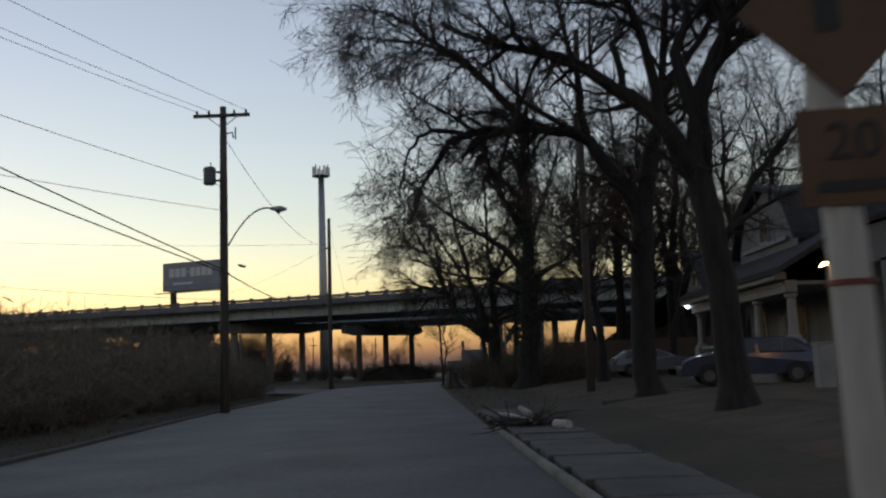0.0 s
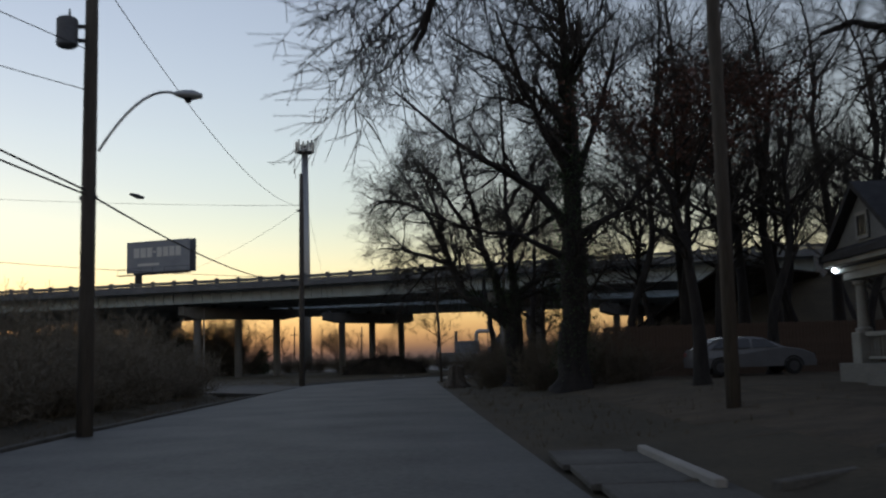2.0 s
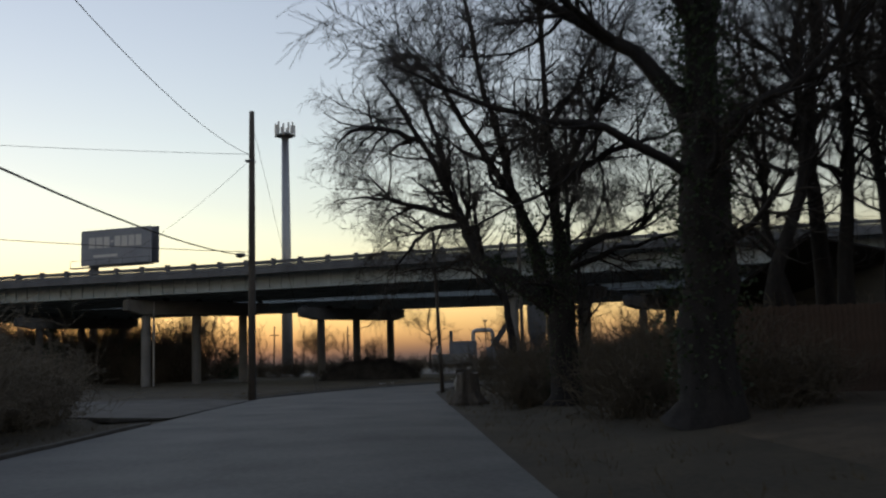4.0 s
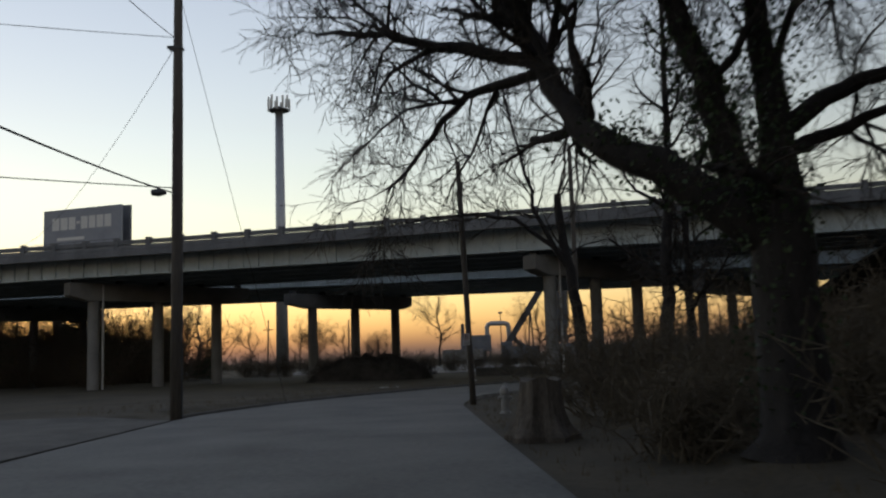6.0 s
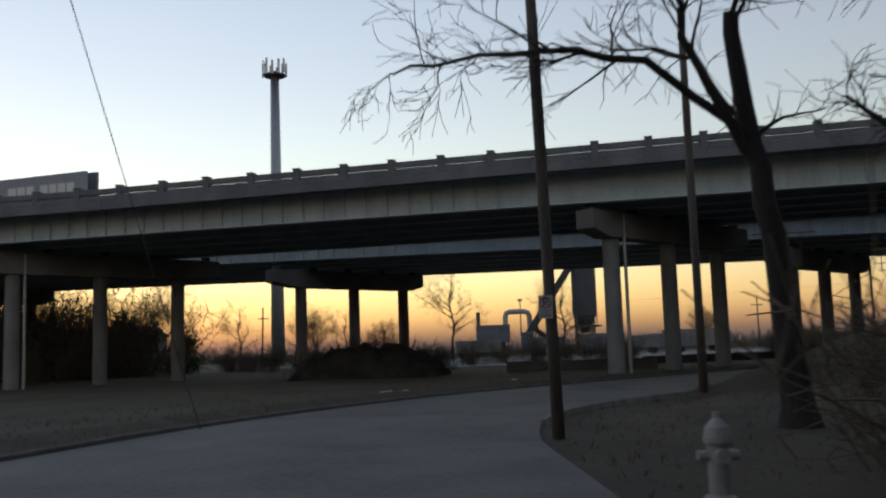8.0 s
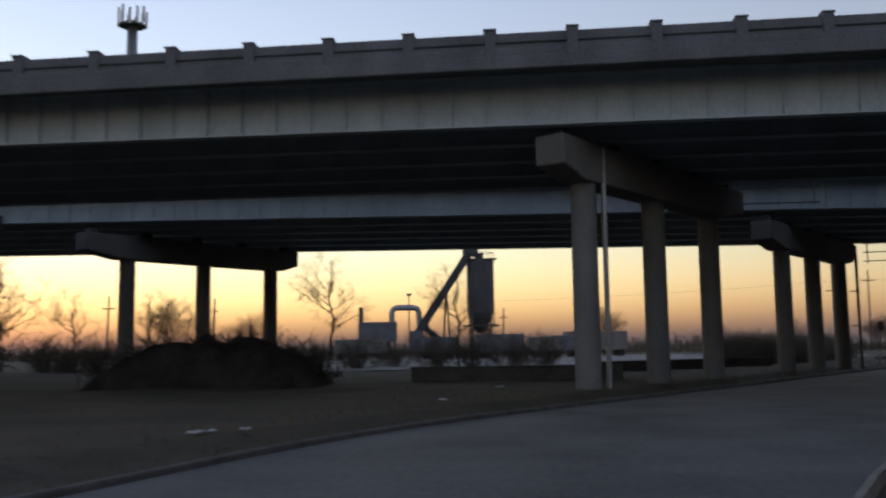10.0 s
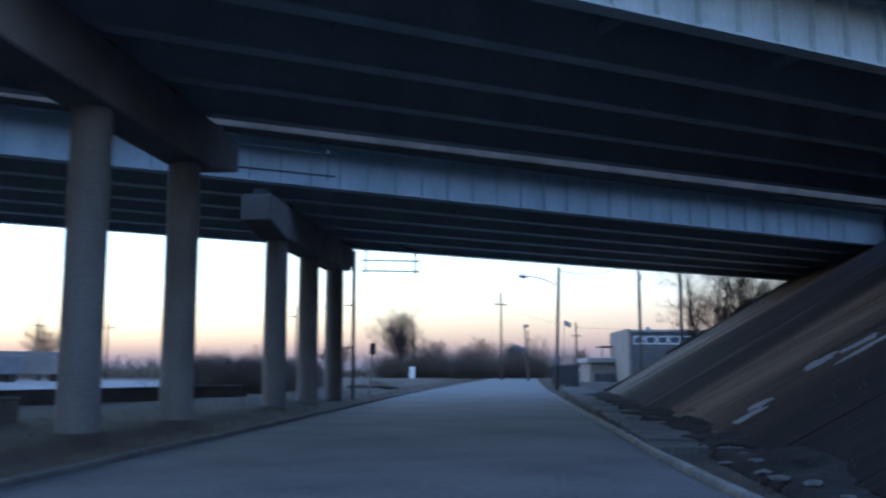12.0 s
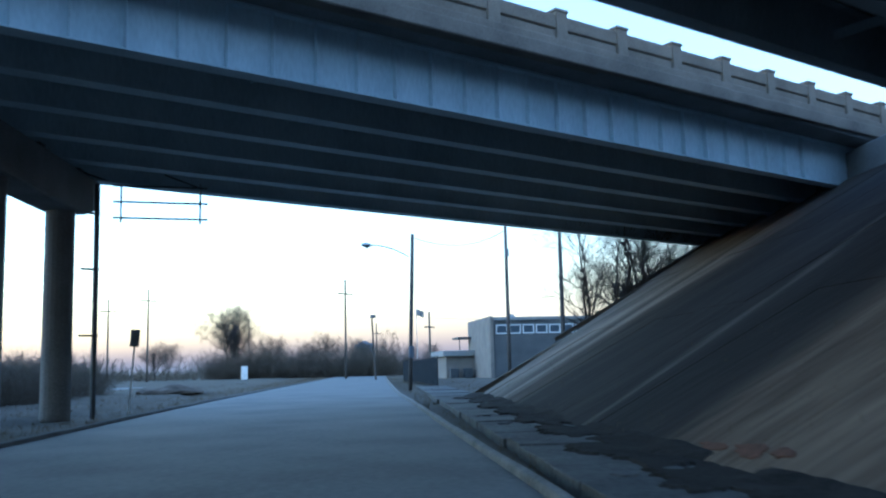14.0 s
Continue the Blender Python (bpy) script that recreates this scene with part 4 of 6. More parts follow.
for zc, r, wide in ((1.5, 0.2, 0.75), (1.24, 0.12, 0.5), (1.0, 0.12, 0.6), (0.82, 0.08, 0.35), (0.66, 0.06, 0.5)):
    loop = [(wide * math.cos(a) - 0.5, zc + r * math.sin(a)) for a in np.linspace(0.4, 5.4, 16)]
    tube(bm, [(0.2 - h * 0.0306 + 0.115 * math.sin(t), 88.9 - h * 0.094 - 0.115 * math.cos(t), h) for t, h in loop], 0.007, 4)
tagged(link("graffiti", bm, WHITE_PAINT), "pale scrawled paint loops on the leaning wooden pole", "graffiti")

# wires
A, B, C = (-7.65, 43.3), (-9.25, 85.4), (-3.0, -20.0)
for dx, zz in ((-1.05, 12.4), (-0.55, 12.42), (1.0, 12.4)):
    wire_run("wire", (A[0] + dx, A[1], zz), (-24 + dx * 2, -12, 14.5), 1.2, 0.01)
for zz, ez, ey, ex in ((9.2, 11.5, 8, -22), (8.2, 7.6, 8, -22), (5.75, 14.4, 8, -22), (5.65, 12.6, 8, -22)):
    wire_run("wire", (A[0], A[1], zz), (ex, ey, ez), 0.35, 0.025 if zz < 6 else 0.012)
wire_run("wire", (A[0], A[1], 11.4), (B[0], B[1], 12.4), 1.4)
wire_run("wire", (A[0], A[1], 5.7), (B[0], B[1], 7.2), 0.7, 0.025)
wire_run("wire", (B[0], B[1], 12.45), (-60, 60, 13.5), 1.0)
wire_run("wire", (B[0], B[1], 7.4), (-50, 66, 11.0), 0.8, 0.02)
wire_run("wire", (B[0], B[1], 12.2), (-40, 140, 13.0), 1.6, 0.01)
wire_run("guy_wire", (B[0] + 0.1, B[1], 14.0), (-6.9, 91.8, 0.1), 0.05, 0.01, "thin guy wire from the bare pole to the ground")
bm = tubes((((-9.95, 85.05, 7.22), (-9.75, 85.06, 7.2), (-9.5, 85.08, 7.22)), [0.1, 0.13, 0.08]), sides=8)
tagged(link("splice_case", bm, DARK_STEEL), "dark cable splice case hanging on a wire", "splice case")
bm = tubes((((-8.0, 47.3, 6.4), (-7.88, 47.54, 6.37), (-7.8, 47.8, 6.38)), [0.04, 0.07, 0.04]), sides=8)
tagged(link("splice_case", bm, DARK_STEEL), "small dark splice case on an overhead wire", "splice case")

# cell mast
mast = thing("cell_mast", "tall grey steel monopole mast with a cluster of antennas", "mast", pose(-29.6, 220, 0.8))
part("shaft", tubes((((0, 0, -1.5), (0, 0, 20), (0, 0, 47)), [1.15, 0.95, 0.7]), sides=16), GALVANISED, mast, smooth=True)
part("platform", tubes((((0, 0, 46.2), (0, 0, 46.5)), [1.8, 1.8]), sides=14), DARK_STEEL, mast)
ant = mesh_of("antenna", boxes((-0.18, 0.18, -0.1, 0.1, 0, 2.3), bevel=0.03), SIGN_WHITE)
for k in range(12):
    a = k * math.pi / 6
    shared("antenna", ant, mast, pose(1.95 * math.cos(a), 1.95 * math.sin(a), 46.1 + 0.25 * (k % 3), 0, 0, math.degrees(a) + 90))

# billboard beyond the overpass: writing as bars
board = thing("billboard", "dark billboard on a steel post, pale unreadable lettering", "billboard", pose(-47.0, 174.0, 0, 0, 0, -18))
part("post", tubes((((-4.5, 1.0, -0.5), (-4.5, 1.0, 17)), 0.6), sides=14), DARK_STEEL, board)
part("panel", boxes((-6.0, 6.0, -0.2, 0.2, 17.2, 22.4), bevel=0.03), BILL, board)
part("panel", boxes((-6.0, 6.0, 1.6, 2.0, 17.2, 22.6), bevel=0.03), PANEL_GREY, board)
for x0, x1, z0, z1 in ((-4.6, -3.5, 19.7, 21.3), (-3.3, -2.2, 19.7, 21.3), (-2.0, -1.0, 19.7, 21.3), (-0.8, -0.3, 20.4, 20.7), (-0.1, 0.9, 19.7, 21.3), (1.1, 2.1, 19.7, 21.3), (2.3, 3.3, 19.7, 21.3), (3.5, 4.5, 19.7, 21.3), (-3.8, 0.4, 18.3, 18.7)):
    part("print_bar", boxes((x0, x1, -0.23, -0.2, z0, z1)), SIGN_WHITE, board)
part("catwalk", boxes((-6.9, 6.9, -1.6, -0.6, 16.7, 16.8)), DARK_STEEL, board)
for x in np.arange(-6.8, 7.0, 2.27):
    part("catwalk_post", tubes((((x, -1.5, 16.8), (x, -1.5, 17.8)), 0.03), sides=5), DARK_STEEL, board)
part("catwalk_rail", tubes((((-6.8, -1.5, 17.8), (6.8, -1.5, 17.8)), 0.03), sides=5), DARK_STEEL, board)

# warning sign with its speed plate
sign = thing("warning_sign", "yellow diamond warning sign over a speed plate on a grey post", "sign", pose(4.05, 10.95, 0, 0, 0, -12))
part("post", tubes((((0.06, 0.08, -0.4), (0.02, 0.08, 2.0), (-0.06, 0.08, 3.9)), [0.115, 0.11, 0.1]), sides=12), PALE_WOOD, sign)
bm = boxes((-0.38, 0.38, -0.006, 0, -0.38, 0.38), bevel=0.004)
bmesh.ops.transform(bm, matrix=pose(0.05, -0.03, 3.42) @ pose(0, 0, 0, 0, 45, 0), verts=bm.verts)
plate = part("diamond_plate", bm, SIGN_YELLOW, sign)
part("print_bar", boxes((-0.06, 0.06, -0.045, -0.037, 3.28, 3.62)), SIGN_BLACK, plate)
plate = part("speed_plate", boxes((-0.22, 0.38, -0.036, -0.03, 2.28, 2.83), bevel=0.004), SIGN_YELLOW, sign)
me = text_mesh("20", 0.3, SIGN_BLACK, "number")
me.transform(pose(0.08, -0.04, 2.63))
shared("number", me, plate, Matrix.Identity(4))
part("print_bar", boxes((-0.12, 0.28, -0.043, -0.036, 2.36, 2.42)), SIGN_BLACK, plate)
part("band", tubes((((0.02, 0.08, 1.85), (0.02, 0.08, 1.88)), [0.125, 0.125]), sides=12), SIGN_RED, sign)

# hydrant
hyd = thing("fire_hydrant", "pale silver fire hydrant beside the street corner", "hydrant", pose(0.85, 81.2, 0.08))
part("barrel", tubes((((0, 0, 0), (0, 0, 0.04), (0, 0, 0.06), (0, 0, 0.5), (0, 0, 0.54), (0, 0, 0.6)), [0.15, 0.15, 0.1, 0.1, 0.13, 0.13]), sides=16), HYDRANT, hyd)
part("bonnet", tubes((((0, 0, 0.6), (0, 0, 0.68), (0, 0, 0.75), (0, 0, 0.76), (0, 0, 0.82)), [0.125, 0.11, 0.05, 0.035, 0.03]), sides=14), HYDRANT, hyd)
for a, r in ((0, 0.05), (180, 0.05), (270, 0.07)):
    d = Vector((math.cos(radians(a)), math.sin(radians(a)), 0))
    part("outlet", tubes(((d * 0.08 + Vector((0, 0, 0.42)), d * 0.19 + Vector((0, 0, 0.42))), r), sides=10), HYDRANT, hyd)

# the great stump near the hydrant
rng = np.random.default_rng(8)
bm = bmesh.new()
rings = []
for k, zz in enumerate((-0.2, 0.0, 0.25, 0.6, 1.0, 1.35, 1.52)):
    ring_now = []
    for j in range(28):
        a = 2 * math.pi * j / 28
        flare = 0.62 + 0.45 * math.exp(-max(zz, 0) * 2.4) * (1 + 0.5 * math.sin(5 * a + 0.6)) + 0.05 * math.sin(9 * a + 1.2 * zz)
        ring_now.append(bm.verts.new((flare * math.cos(a), flare * math.sin(a), zz + (0.06 * math.sin(3 * a) if k == 6 else 0))))
    rings.append(ring_now)
for r0, r1 in zip(rings, rings[1:]):
    for j in range(28):
        bm.faces.new((r0[j], r0[(j + 1) % 28], r1[(j + 1) % 28], r1[j]))
bm.faces.new(rings[-1])
stump = link("tree_stump", bm, STUMP, smooth=False)
stump.matrix_basis = pose(1.15, 74.4, 0.05) @ Matrix.Diagonal((0.62, 0.62, 0.72, 1))
tagged(stump, "broad weathered tree stump with flaring roots beside the street", "stump")


# ---- house and yard ----
def house():
    """A frame house with a columned porch along the street side."""
    root = thing("house", "dim grey frame house with a columned front porch and dormer", "house", pose(0, 0, 0.5))
    part("wall", boxes((15.6, 15.8, 36.0, 50.0, 0, 4.0), (26.2, 26.4, 36.0, 50.0, 0, 4.0), (15.8, 26.2, 36.0, 36.2, 0, 4.0), (15.8, 26.2, 49.8, 50.0, 0, 4.0)), SIDING, root)
    board = mesh_of("clapboard", boxes((-0.025, 0, 36.0, 50.0, 0, 0.16)), SIDING)
    for k in range(18):
        shared("clapboard", board, root, pose(15.6, 0, 0.65 + 0.18 * k))
    part("porch_floor", boxes((12.6, 15.6, 37.0, 50.0, 0.0, 0.6), bevel=0.02), CONCRETE, root)
    part("porch_ceiling", boxes((12.7, 15.6, 37.0, 50.1, 3.3, 3.42)), TRIM, root)
    part("porch_beam", boxes((12.75, 13.15, 36.9, 49.6, 3.05, 3.46), bevel=0.02), TRIM, root)
    part("eave", boxes((12.3, 12.72, 36.6, 49.9, 3.46, 3.72), bevel=0.02), TRIM, root)
    col = mesh_of("porch_column", tubes((((0, 0, 1.5), (0, 0, 1.6), (0, 0, 1.65), (0, 0, 2.85), (0, 0, 2.9), (0, 0, 3.0)), [0.24, 0.24, 0.17, 0.14, 0.2, 0.22]), sides=16), TRIM)
    ped = mesh_of("pedestal", boxes((-0.28, 0.28, -0.28, 0.28, 0.55, 1.5), bevel=0.03), TRIM)
    for y in (37.0, 40.5, 44.6, 48.9):
        c = shared("porch_column", col, root, pose(12.95, y, 0))
        shared("pedestal", ped, c, Matrix.Identity(4))
    part("porch_rail", boxes((12.85, 13.05, 37.6, 49.3, 1.38, 1.5), (12.9, 13.0, 37.6, 49.3, 0.72, 0.8)), TRIM, root)
    bal = mesh_of("baluster", boxes((-0.025, 0.025, -0.025, 0.025, 0.78, 1.4)), TRIM)
    for y in np.arange(37.7, 49.3, 0.22):
        shared("baluster", bal, root, pose(12.95, y, 0))
    # roof: one slope from the porch eave up to the ridge, a small steep gable over the porch's north end, a tall one behind
    def slab(outline, x0, x1, y0=None, y1=None):
        """A closed band: an outline in y and z along x, or in x and z along y."""
        bm = bmesh.new()
        if y0 is None:
            a, b = [[bm.verts.new((x, y, zz)) for y, zz in outline] for x in (x0, x1)]
        else:
            a, b = [[bm.verts.new((x, y, zz)) for x, zz in outline] for y in (y0, y1)]
        bm.faces.new(a), bm.faces.new(b[::-1])
        for i in range(len(outline)):
            j = (i + 1) % len(outline)
            bm.faces.new((a[i], b[i], b[j], a[j]))
        bmesh.ops.recalc_face_normals(bm, faces=bm.faces)
        return bm

    prof = [(12.2, 3.62), (14.6, 5.0), (21.0, 6.6), (26.8, 4.1), (26.8, 4.28), (21.0, 6.8), (14.6, 5.2), (12.2, 3.82)]
    part("roof", slab(prof, 0, 0, 35.7, 50.0), SHINGLE, root)
    for y in (36.0, 49.8):
        part("gable_wall", slab([(14.0, 3.9), (26.3, 3.9), (21.0, 6.55), (15.0, 5.0)], 0, 0, y, y + 0.1), SIDING, root)
    for name, x0, x1, wall, cap in (
        ("porch_gable", 12.5, 17.5, [(45.2, 3.7), (49.6, 3.7), (49.6, 3.8), (47.4, 5.45), (45.2, 3.8)], [(44.9, 3.6), (47.4, 5.5), (49.9, 3.6), (49.9, 3.78), (47.4, 5.7), (44.9, 3.78)]),
        ("upper_gable", 14.0, 22.0, [(38.8, 4.6), (45.6, 4.6), (45.6, 5.3), (44.6, 6.7), (42.2, 7.35), (39.8, 6.7), (38.8, 5.3)], [(38.4, 5.05), (39.6, 6.75), (42.2, 7.45), (44.8, 6.75), (46.0, 5.05), (46.0, 5.25), (44.9, 6.93), (42.2, 7.65), (39.5, 6.93), (38.4, 5.25)]),
    ):
        gab = part(name, slab(wall, x0, x1), SIDING, root)
        part("gable_roof", slab(cap, x0 - 0.3, x1 + 0.6), SHINGLE, gab)
        yc, zc, hw = ((wall[0][0] + wall[1][0]) / 2, wall[0][1] + (0.75 if name == "porch_gable" else 1.25), 0.28 if name == "porch_gable" else 0.45)
        part("window", boxes((x0 - 0.05, x0 - 0.02, yc - hw, yc + hw, zc - hw, zc + hw)), DARK_PANE, gab)
        part("window_frame", boxes((x0 - 0.08, x0 - 0.02, yc - hw - 0.1, yc - hw, zc - hw - 0.1, zc + hw + 0.1), (x0 - 0.08, x0 - 0.02, yc + hw, yc + hw + 0.1, zc - hw - 0.1, zc + hw + 0.1), (x0 - 0.08, x0 - 0.02, yc - hw, yc + hw, zc + hw, zc + hw + 0.1), (x0 - 0.08, x0 - 0.02, yc - hw, yc + hw, zc - hw - 0.1, zc - hw)), TRIM, gab)
    part("gable_sill", boxes((13.85, 14.0, 39.6, 44.8, 5.15, 5.3), bevel=0.01), TRIM, root)
    for y, z0, wd, ht in ((38.6, 1.5, 1.1, 1.6), (42.8, 1.5, 1.1, 1.6), (47.6, 1.5, 1.1, 1.6)):
        w = part("window", boxes((15.52, 15.57, y, y + wd, z0, z0 + ht)), DARK_PANE, root)
        part("window_frame", boxes((15.5, 15.56, y - 0.1, y, z0 - 0.1, z0 + ht + 0.1), (15.5, 15.56, y + wd, y + wd + 0.1, z0 - 0.1, z0 + ht + 0.1), (15.5, 15.56, y, y + wd, z0 + ht, z0 + ht + 0.1), (15.5, 15.56, y, y + wd, z0 - 0.1, z0)), TRIM, w)
    part("door", boxes((15.5, 15.57, 45.0, 46.0, 0.6, 2.65), bevel=0.01), TRIM, root)
    part("porch_step", boxes((11.9, 12.6, 44.8, 46.6, 0, 0.4), bevel=0.02), CONCRETE, root)
    return root


house()
lamp = thing("porch_lamp", "small bright porch lamp under the eave", "lamp", pose(12.62, 49.9, 3.85))
part("bulb", tubes((((0, 0, 0), (0, 0, 0.05), (0, 0, 0.1)), [0.03, 0.06, 0.03]), sides=8), lamp_material("cool_bulb", (0.85, 0.95, 1.0), 6), lamp)
lamp = thing("yard_lamp", "orange sodium lamp on a slim pole beside the house", "lamp", pose(12.45, 32.3, 0.5))
part("pole", tubes((((0, 0, 0), (0, 0, 3.5)), 0.05), sides=8), TRIM, lamp)
part("bracket", tubes((((0, 0, 3.35), (-0.2, -0.1, 3.5)), 0.02), sides=6), DARK_STEEL, lamp)
part("bulb", tubes((((-0.3, -0.1, 3.44), (-0.2, -0.1, 3.5), (-0.08, -0.1, 3.52)), [0.025, 0.05, 0.025]), sides=10), lamp_material("sodium_bulb", (1.0, 0.45, 0.1), 9), lamp)
cab = thing("utility_cabinet", "narrow white metal cabinet standing beside the house", "cabinet", pose(11.9, 31.9, 0.5, 0, 0, 8))
part("body", boxes((-0.22, 0.22, -0.18, 0.18, 0, 1.25), bevel=0.015), TRIM, cab)
part("lid", boxes((-0.24, 0.24, -0.2, 0.2, 1.25, 1.3), bevel=0.01), TRIM, cab)
part("door", boxes((-0.19, 0.19, -0.195, -0.18, 0.06, 1.2), bevel=0.004), TRIM, cab)


def sedan(name, label, m, paint, length=4.6, height=1.45):
    """A parked saloon along x, its nose towards +x."""
    root = thing(name, label, "car", m, "parked cars")
    L, w, h = length / 2, 0.88, height
    prof = [(-L, 0.32), (-L - 0.02, 0.62), (-L + 0.06, 0.98), (-L + 0.28, 1.06), (-L + 0.72, h - 0.1), (-L + 1.1, h - 0.02), (-0.2, h), (0.3, h - 0.05), (1.1, 1.03), (L - 0.5, 0.92), (L - 0.08, 0.74), (L, 0.5), (L - 0.02, 0.32)]
    bm = bmesh.new()
    rows_ = []
    for y, inset, top in ((-w, 0.0, 0.0), (-w * 0.98, 0.0, 0.02), (0, -0.06, 0.05), (w * 0.98, 0.0, 0.02), (w, 0.0, 0.0)):
        rows_.append([bm.verts.new((x * (1 + (0.03 if y == 0 else 0)), y * (0.78 if zz > 1.05 else 1.0), zz + (top if zz > 0.5 else 0))) for x, zz in prof])
    for r0, r1 in zip(rows_, rows_[1:]):
        for i in range(len(prof)):
            j = (i + 1) % len(prof)
            bm.faces.new((r0[i], r0[j], r1[j], r1[i]))
    bm.faces.new(rows_[0][::-1]), bm.faces.new(rows_[-1])
    bmesh.ops.recalc_face_normals(bm, faces=bm.faces)
    body = part("body", bm, paint, root)
    for s in (-1, 1):
        y0 = s * (w * 0.8)
        for x0, x1, xa, xb in ((-L + 0.55, -L + 1.2, -L + 0.95, -L + 1.2), (-L + 1.28, -0.25, -L + 1.28, -0.25), (-0.15, 0.85, -0.15, 0.35)):
            bm = bmesh.new()
            v = [bm.verts.new((x, y0 + s * yy, zz)) for x, yy, zz in ((x0, 0.16, 1.04), (x1, 0.16, 1.04), (xb, 0.0, h - 0.07), (xa, 0.0, h - 0.07))]
            u = [bm.verts.new((q.co.x, q.co.y - s * 0.06, q.co.z)) for q in v]
            bm.faces.new(v), bm.faces.new(u[::-1])
            for i in range(4):
                bm.faces.new((v[i], u[i], u[(i + 1) % 4], v[(i + 1) % 4]))
            bmesh.ops.recalc_face_normals(bm, faces=bm.faces)
            bmesh.ops.translate(bm, verts=bm.verts, vec=(0, s * 0.02, 0))
            part("side_window", bm, DARK_PANE, root)
        part("headlight", boxes((L - 0.12, L + 0.03, s * 0.6 - 0.16, s * 0.6 + 0.16, 0.66, 0.78), bevel=0.02), DARK_PANE, root)
        part("tail_light", boxes((-L - 0.03, -L + 0.1, s * 0.65 - 0.14, s * 0.65 + 0.14, 0.74, 0.9), bevel=0.02), SIGN_RED, root)
        for x in (-L + 0.85, L - 0.9):
            wheel = part("wheel", tubes((((x, s * 0.7, 0.32), (x, s * 0.72, 0.32), (x, s * 0.88, 0.32), (x, s * 0.9, 0.32)), [0.28, 0.32, 0.32, 0.28]), sides=20), TYRE, root)
            part("rim", tubes((((x, s * 0.885, 0.32), (x, s * 0.91, 0.32)), [0.2, 0.18]), sides=14), RIM_GREY, wheel)
            part("arch_trim", tubes(([(x + 0.37 * math.cos(a), s * 0.885, 0.33 + 0.37 * math.sin(a)) for a in np.linspace(0, math.pi, 11)], 0.03), sides=6), TYRE, root)
    return root


sedan("car", "grey saloon car parked on the side yard", pose(12.5, 58.2, float(land(12.5, 58.2)) + 0.02, 0, 0, 4), CAR_WHITE)
sedan("car", "dark blue car parked in front of the porch", pose(11.4, 37.2, float(land(11.4, 37.2)) + 0.02, 0, 0, 172), CAR_BLUE, 4.5, 1.5)


# sidewalk slabs, driveway apron and pale kerb stones by the yards
def slab_row(name, label, edge, off0, off1, y0, y1, step, mat, lift=0.1):
    root = tagged(new(name), label, "pavement", kind="structure")
    rng = np.random.default_rng(3)
    for y in np.arange(y0, y1, step):
        x = float(np.interp(y, edge[:, 1], edge[:, 0]))
        bm = boxes((x + off0 + rng.normal(0, 0.02), x + off1 + rng.normal(0, 0.02), y + 0.02, y + step - 0.03 - rng.random() * 0.05, 0, lift + rng.normal(0, 0.012)), bevel=0.012)
        part("slab", bm, mat, root)
    return root


EAST = RIGHT[(RIGHT[:, 1] > 0) & (RIGHT[:, 1] < 85)]
slab_row("pavement_east", "cracked grey concrete pavement slabs beside the street", EAST, 0.18, 1.6, 8, 28, 1.5, PAVING, 0.13)
slab_row("driveway_apron", "broad concrete driveway apron at the kerb", EAST, 0.1, 3.4, 28.5, 36.5, 2.0, PAVING, 0.09)
bm = bmesh.new()
prism(bm, [(-8.9, 70.0), (-9.1, 84.2), (-12, 85.6), (-60, 87.5), (-60, 72.5), (-14, 71.2), (-10.5, 69.0)], 0.0, 0.15)
for v in bm.verts:
    if v.co.x > -9.6 and v.co.z > 0.1:
        v.co.z = 0.03
tagged(link("driveway", bm, PAVING), "pale concrete side drive joining the street", "driveway", kind="structure")
for x0, y0, x1, y1 in ((3.74, 31.9, 3.7, 35.9), (4.2, 31.5, 5.8, 32.7), (5.9, 32.8, 7.6, 34.1), (7.7, 34.2, 9.8, 36.7)):
    d = Vector((x1 - x0, y1 - y0, 0))
    ob = link("edging_stone", boxes((0, d.length, -0.07, 0.07, -0.15, 0.09 if x0 < 4 else 0.05), bevel=0.02), FRESH_CONCRETE if x0 < 4 else PAVING)
    ob.matrix_basis = pose(x0, y0, float(land((x0 + x1) / 2, (y0 + y1) / 2)), 0, 0, math.degrees(math.atan2(d.y, d.x)))
    tagged(ob, "pale concrete edging stone along the yard", "edging stone", "edging stones of the yard")

# heap of cut branches by the kerb
rng = np.random.default_rng(21)
pile = thing("branch_pile", "heap of cut branches and boards dumped at the kerb", "debris pile", pose(3.35, 27.3, 0.12))
verts, faces = [], []
for _ in range(170):
    a, r = rng.uniform(0, 2 * math.pi), rng.uniform(0, 0.9)
    p = np.array([r * math.cos(a) * 0.7, r * math.sin(a) * 1.3, rng.uniform(0, 0.16) * (1 - r * 0.6)])
    w = np.array([rng.normal(), rng.normal(), rng.normal() * 0.12])
    q, rad = bend(rng, p, w / np.linalg.norm(w), rng.uniform(0.3, 1.0), rng.uniform(0.008, 0.03), 0.005, 4, 0.15, 0)
    branch_tube(q, rad, 4, verts, faces)
me = array_mesh("brushwood", verts, faces, TWIG)
shared("brushwood", me, pile, Matrix.Identity(4))
bm = bmesh.new()
box(bm, -0.1, 0.1, -0.8, 0.8, 0.0, 0.05, 0.008, pose(-0.2, 0.6, 0.14, 4, 4, 25))
part("board", bm, PALE_WOOD, pile)
bm = tubes((((0.5, -1.5, 0.1), (0.72, -1.95, 0.1)), 0.1), sides=12)
part("log", bm, PALE_WOOD, pile)


# ---- brush, litter and grass ----
def litter(x, y):
    return land(x, y) + 0.012


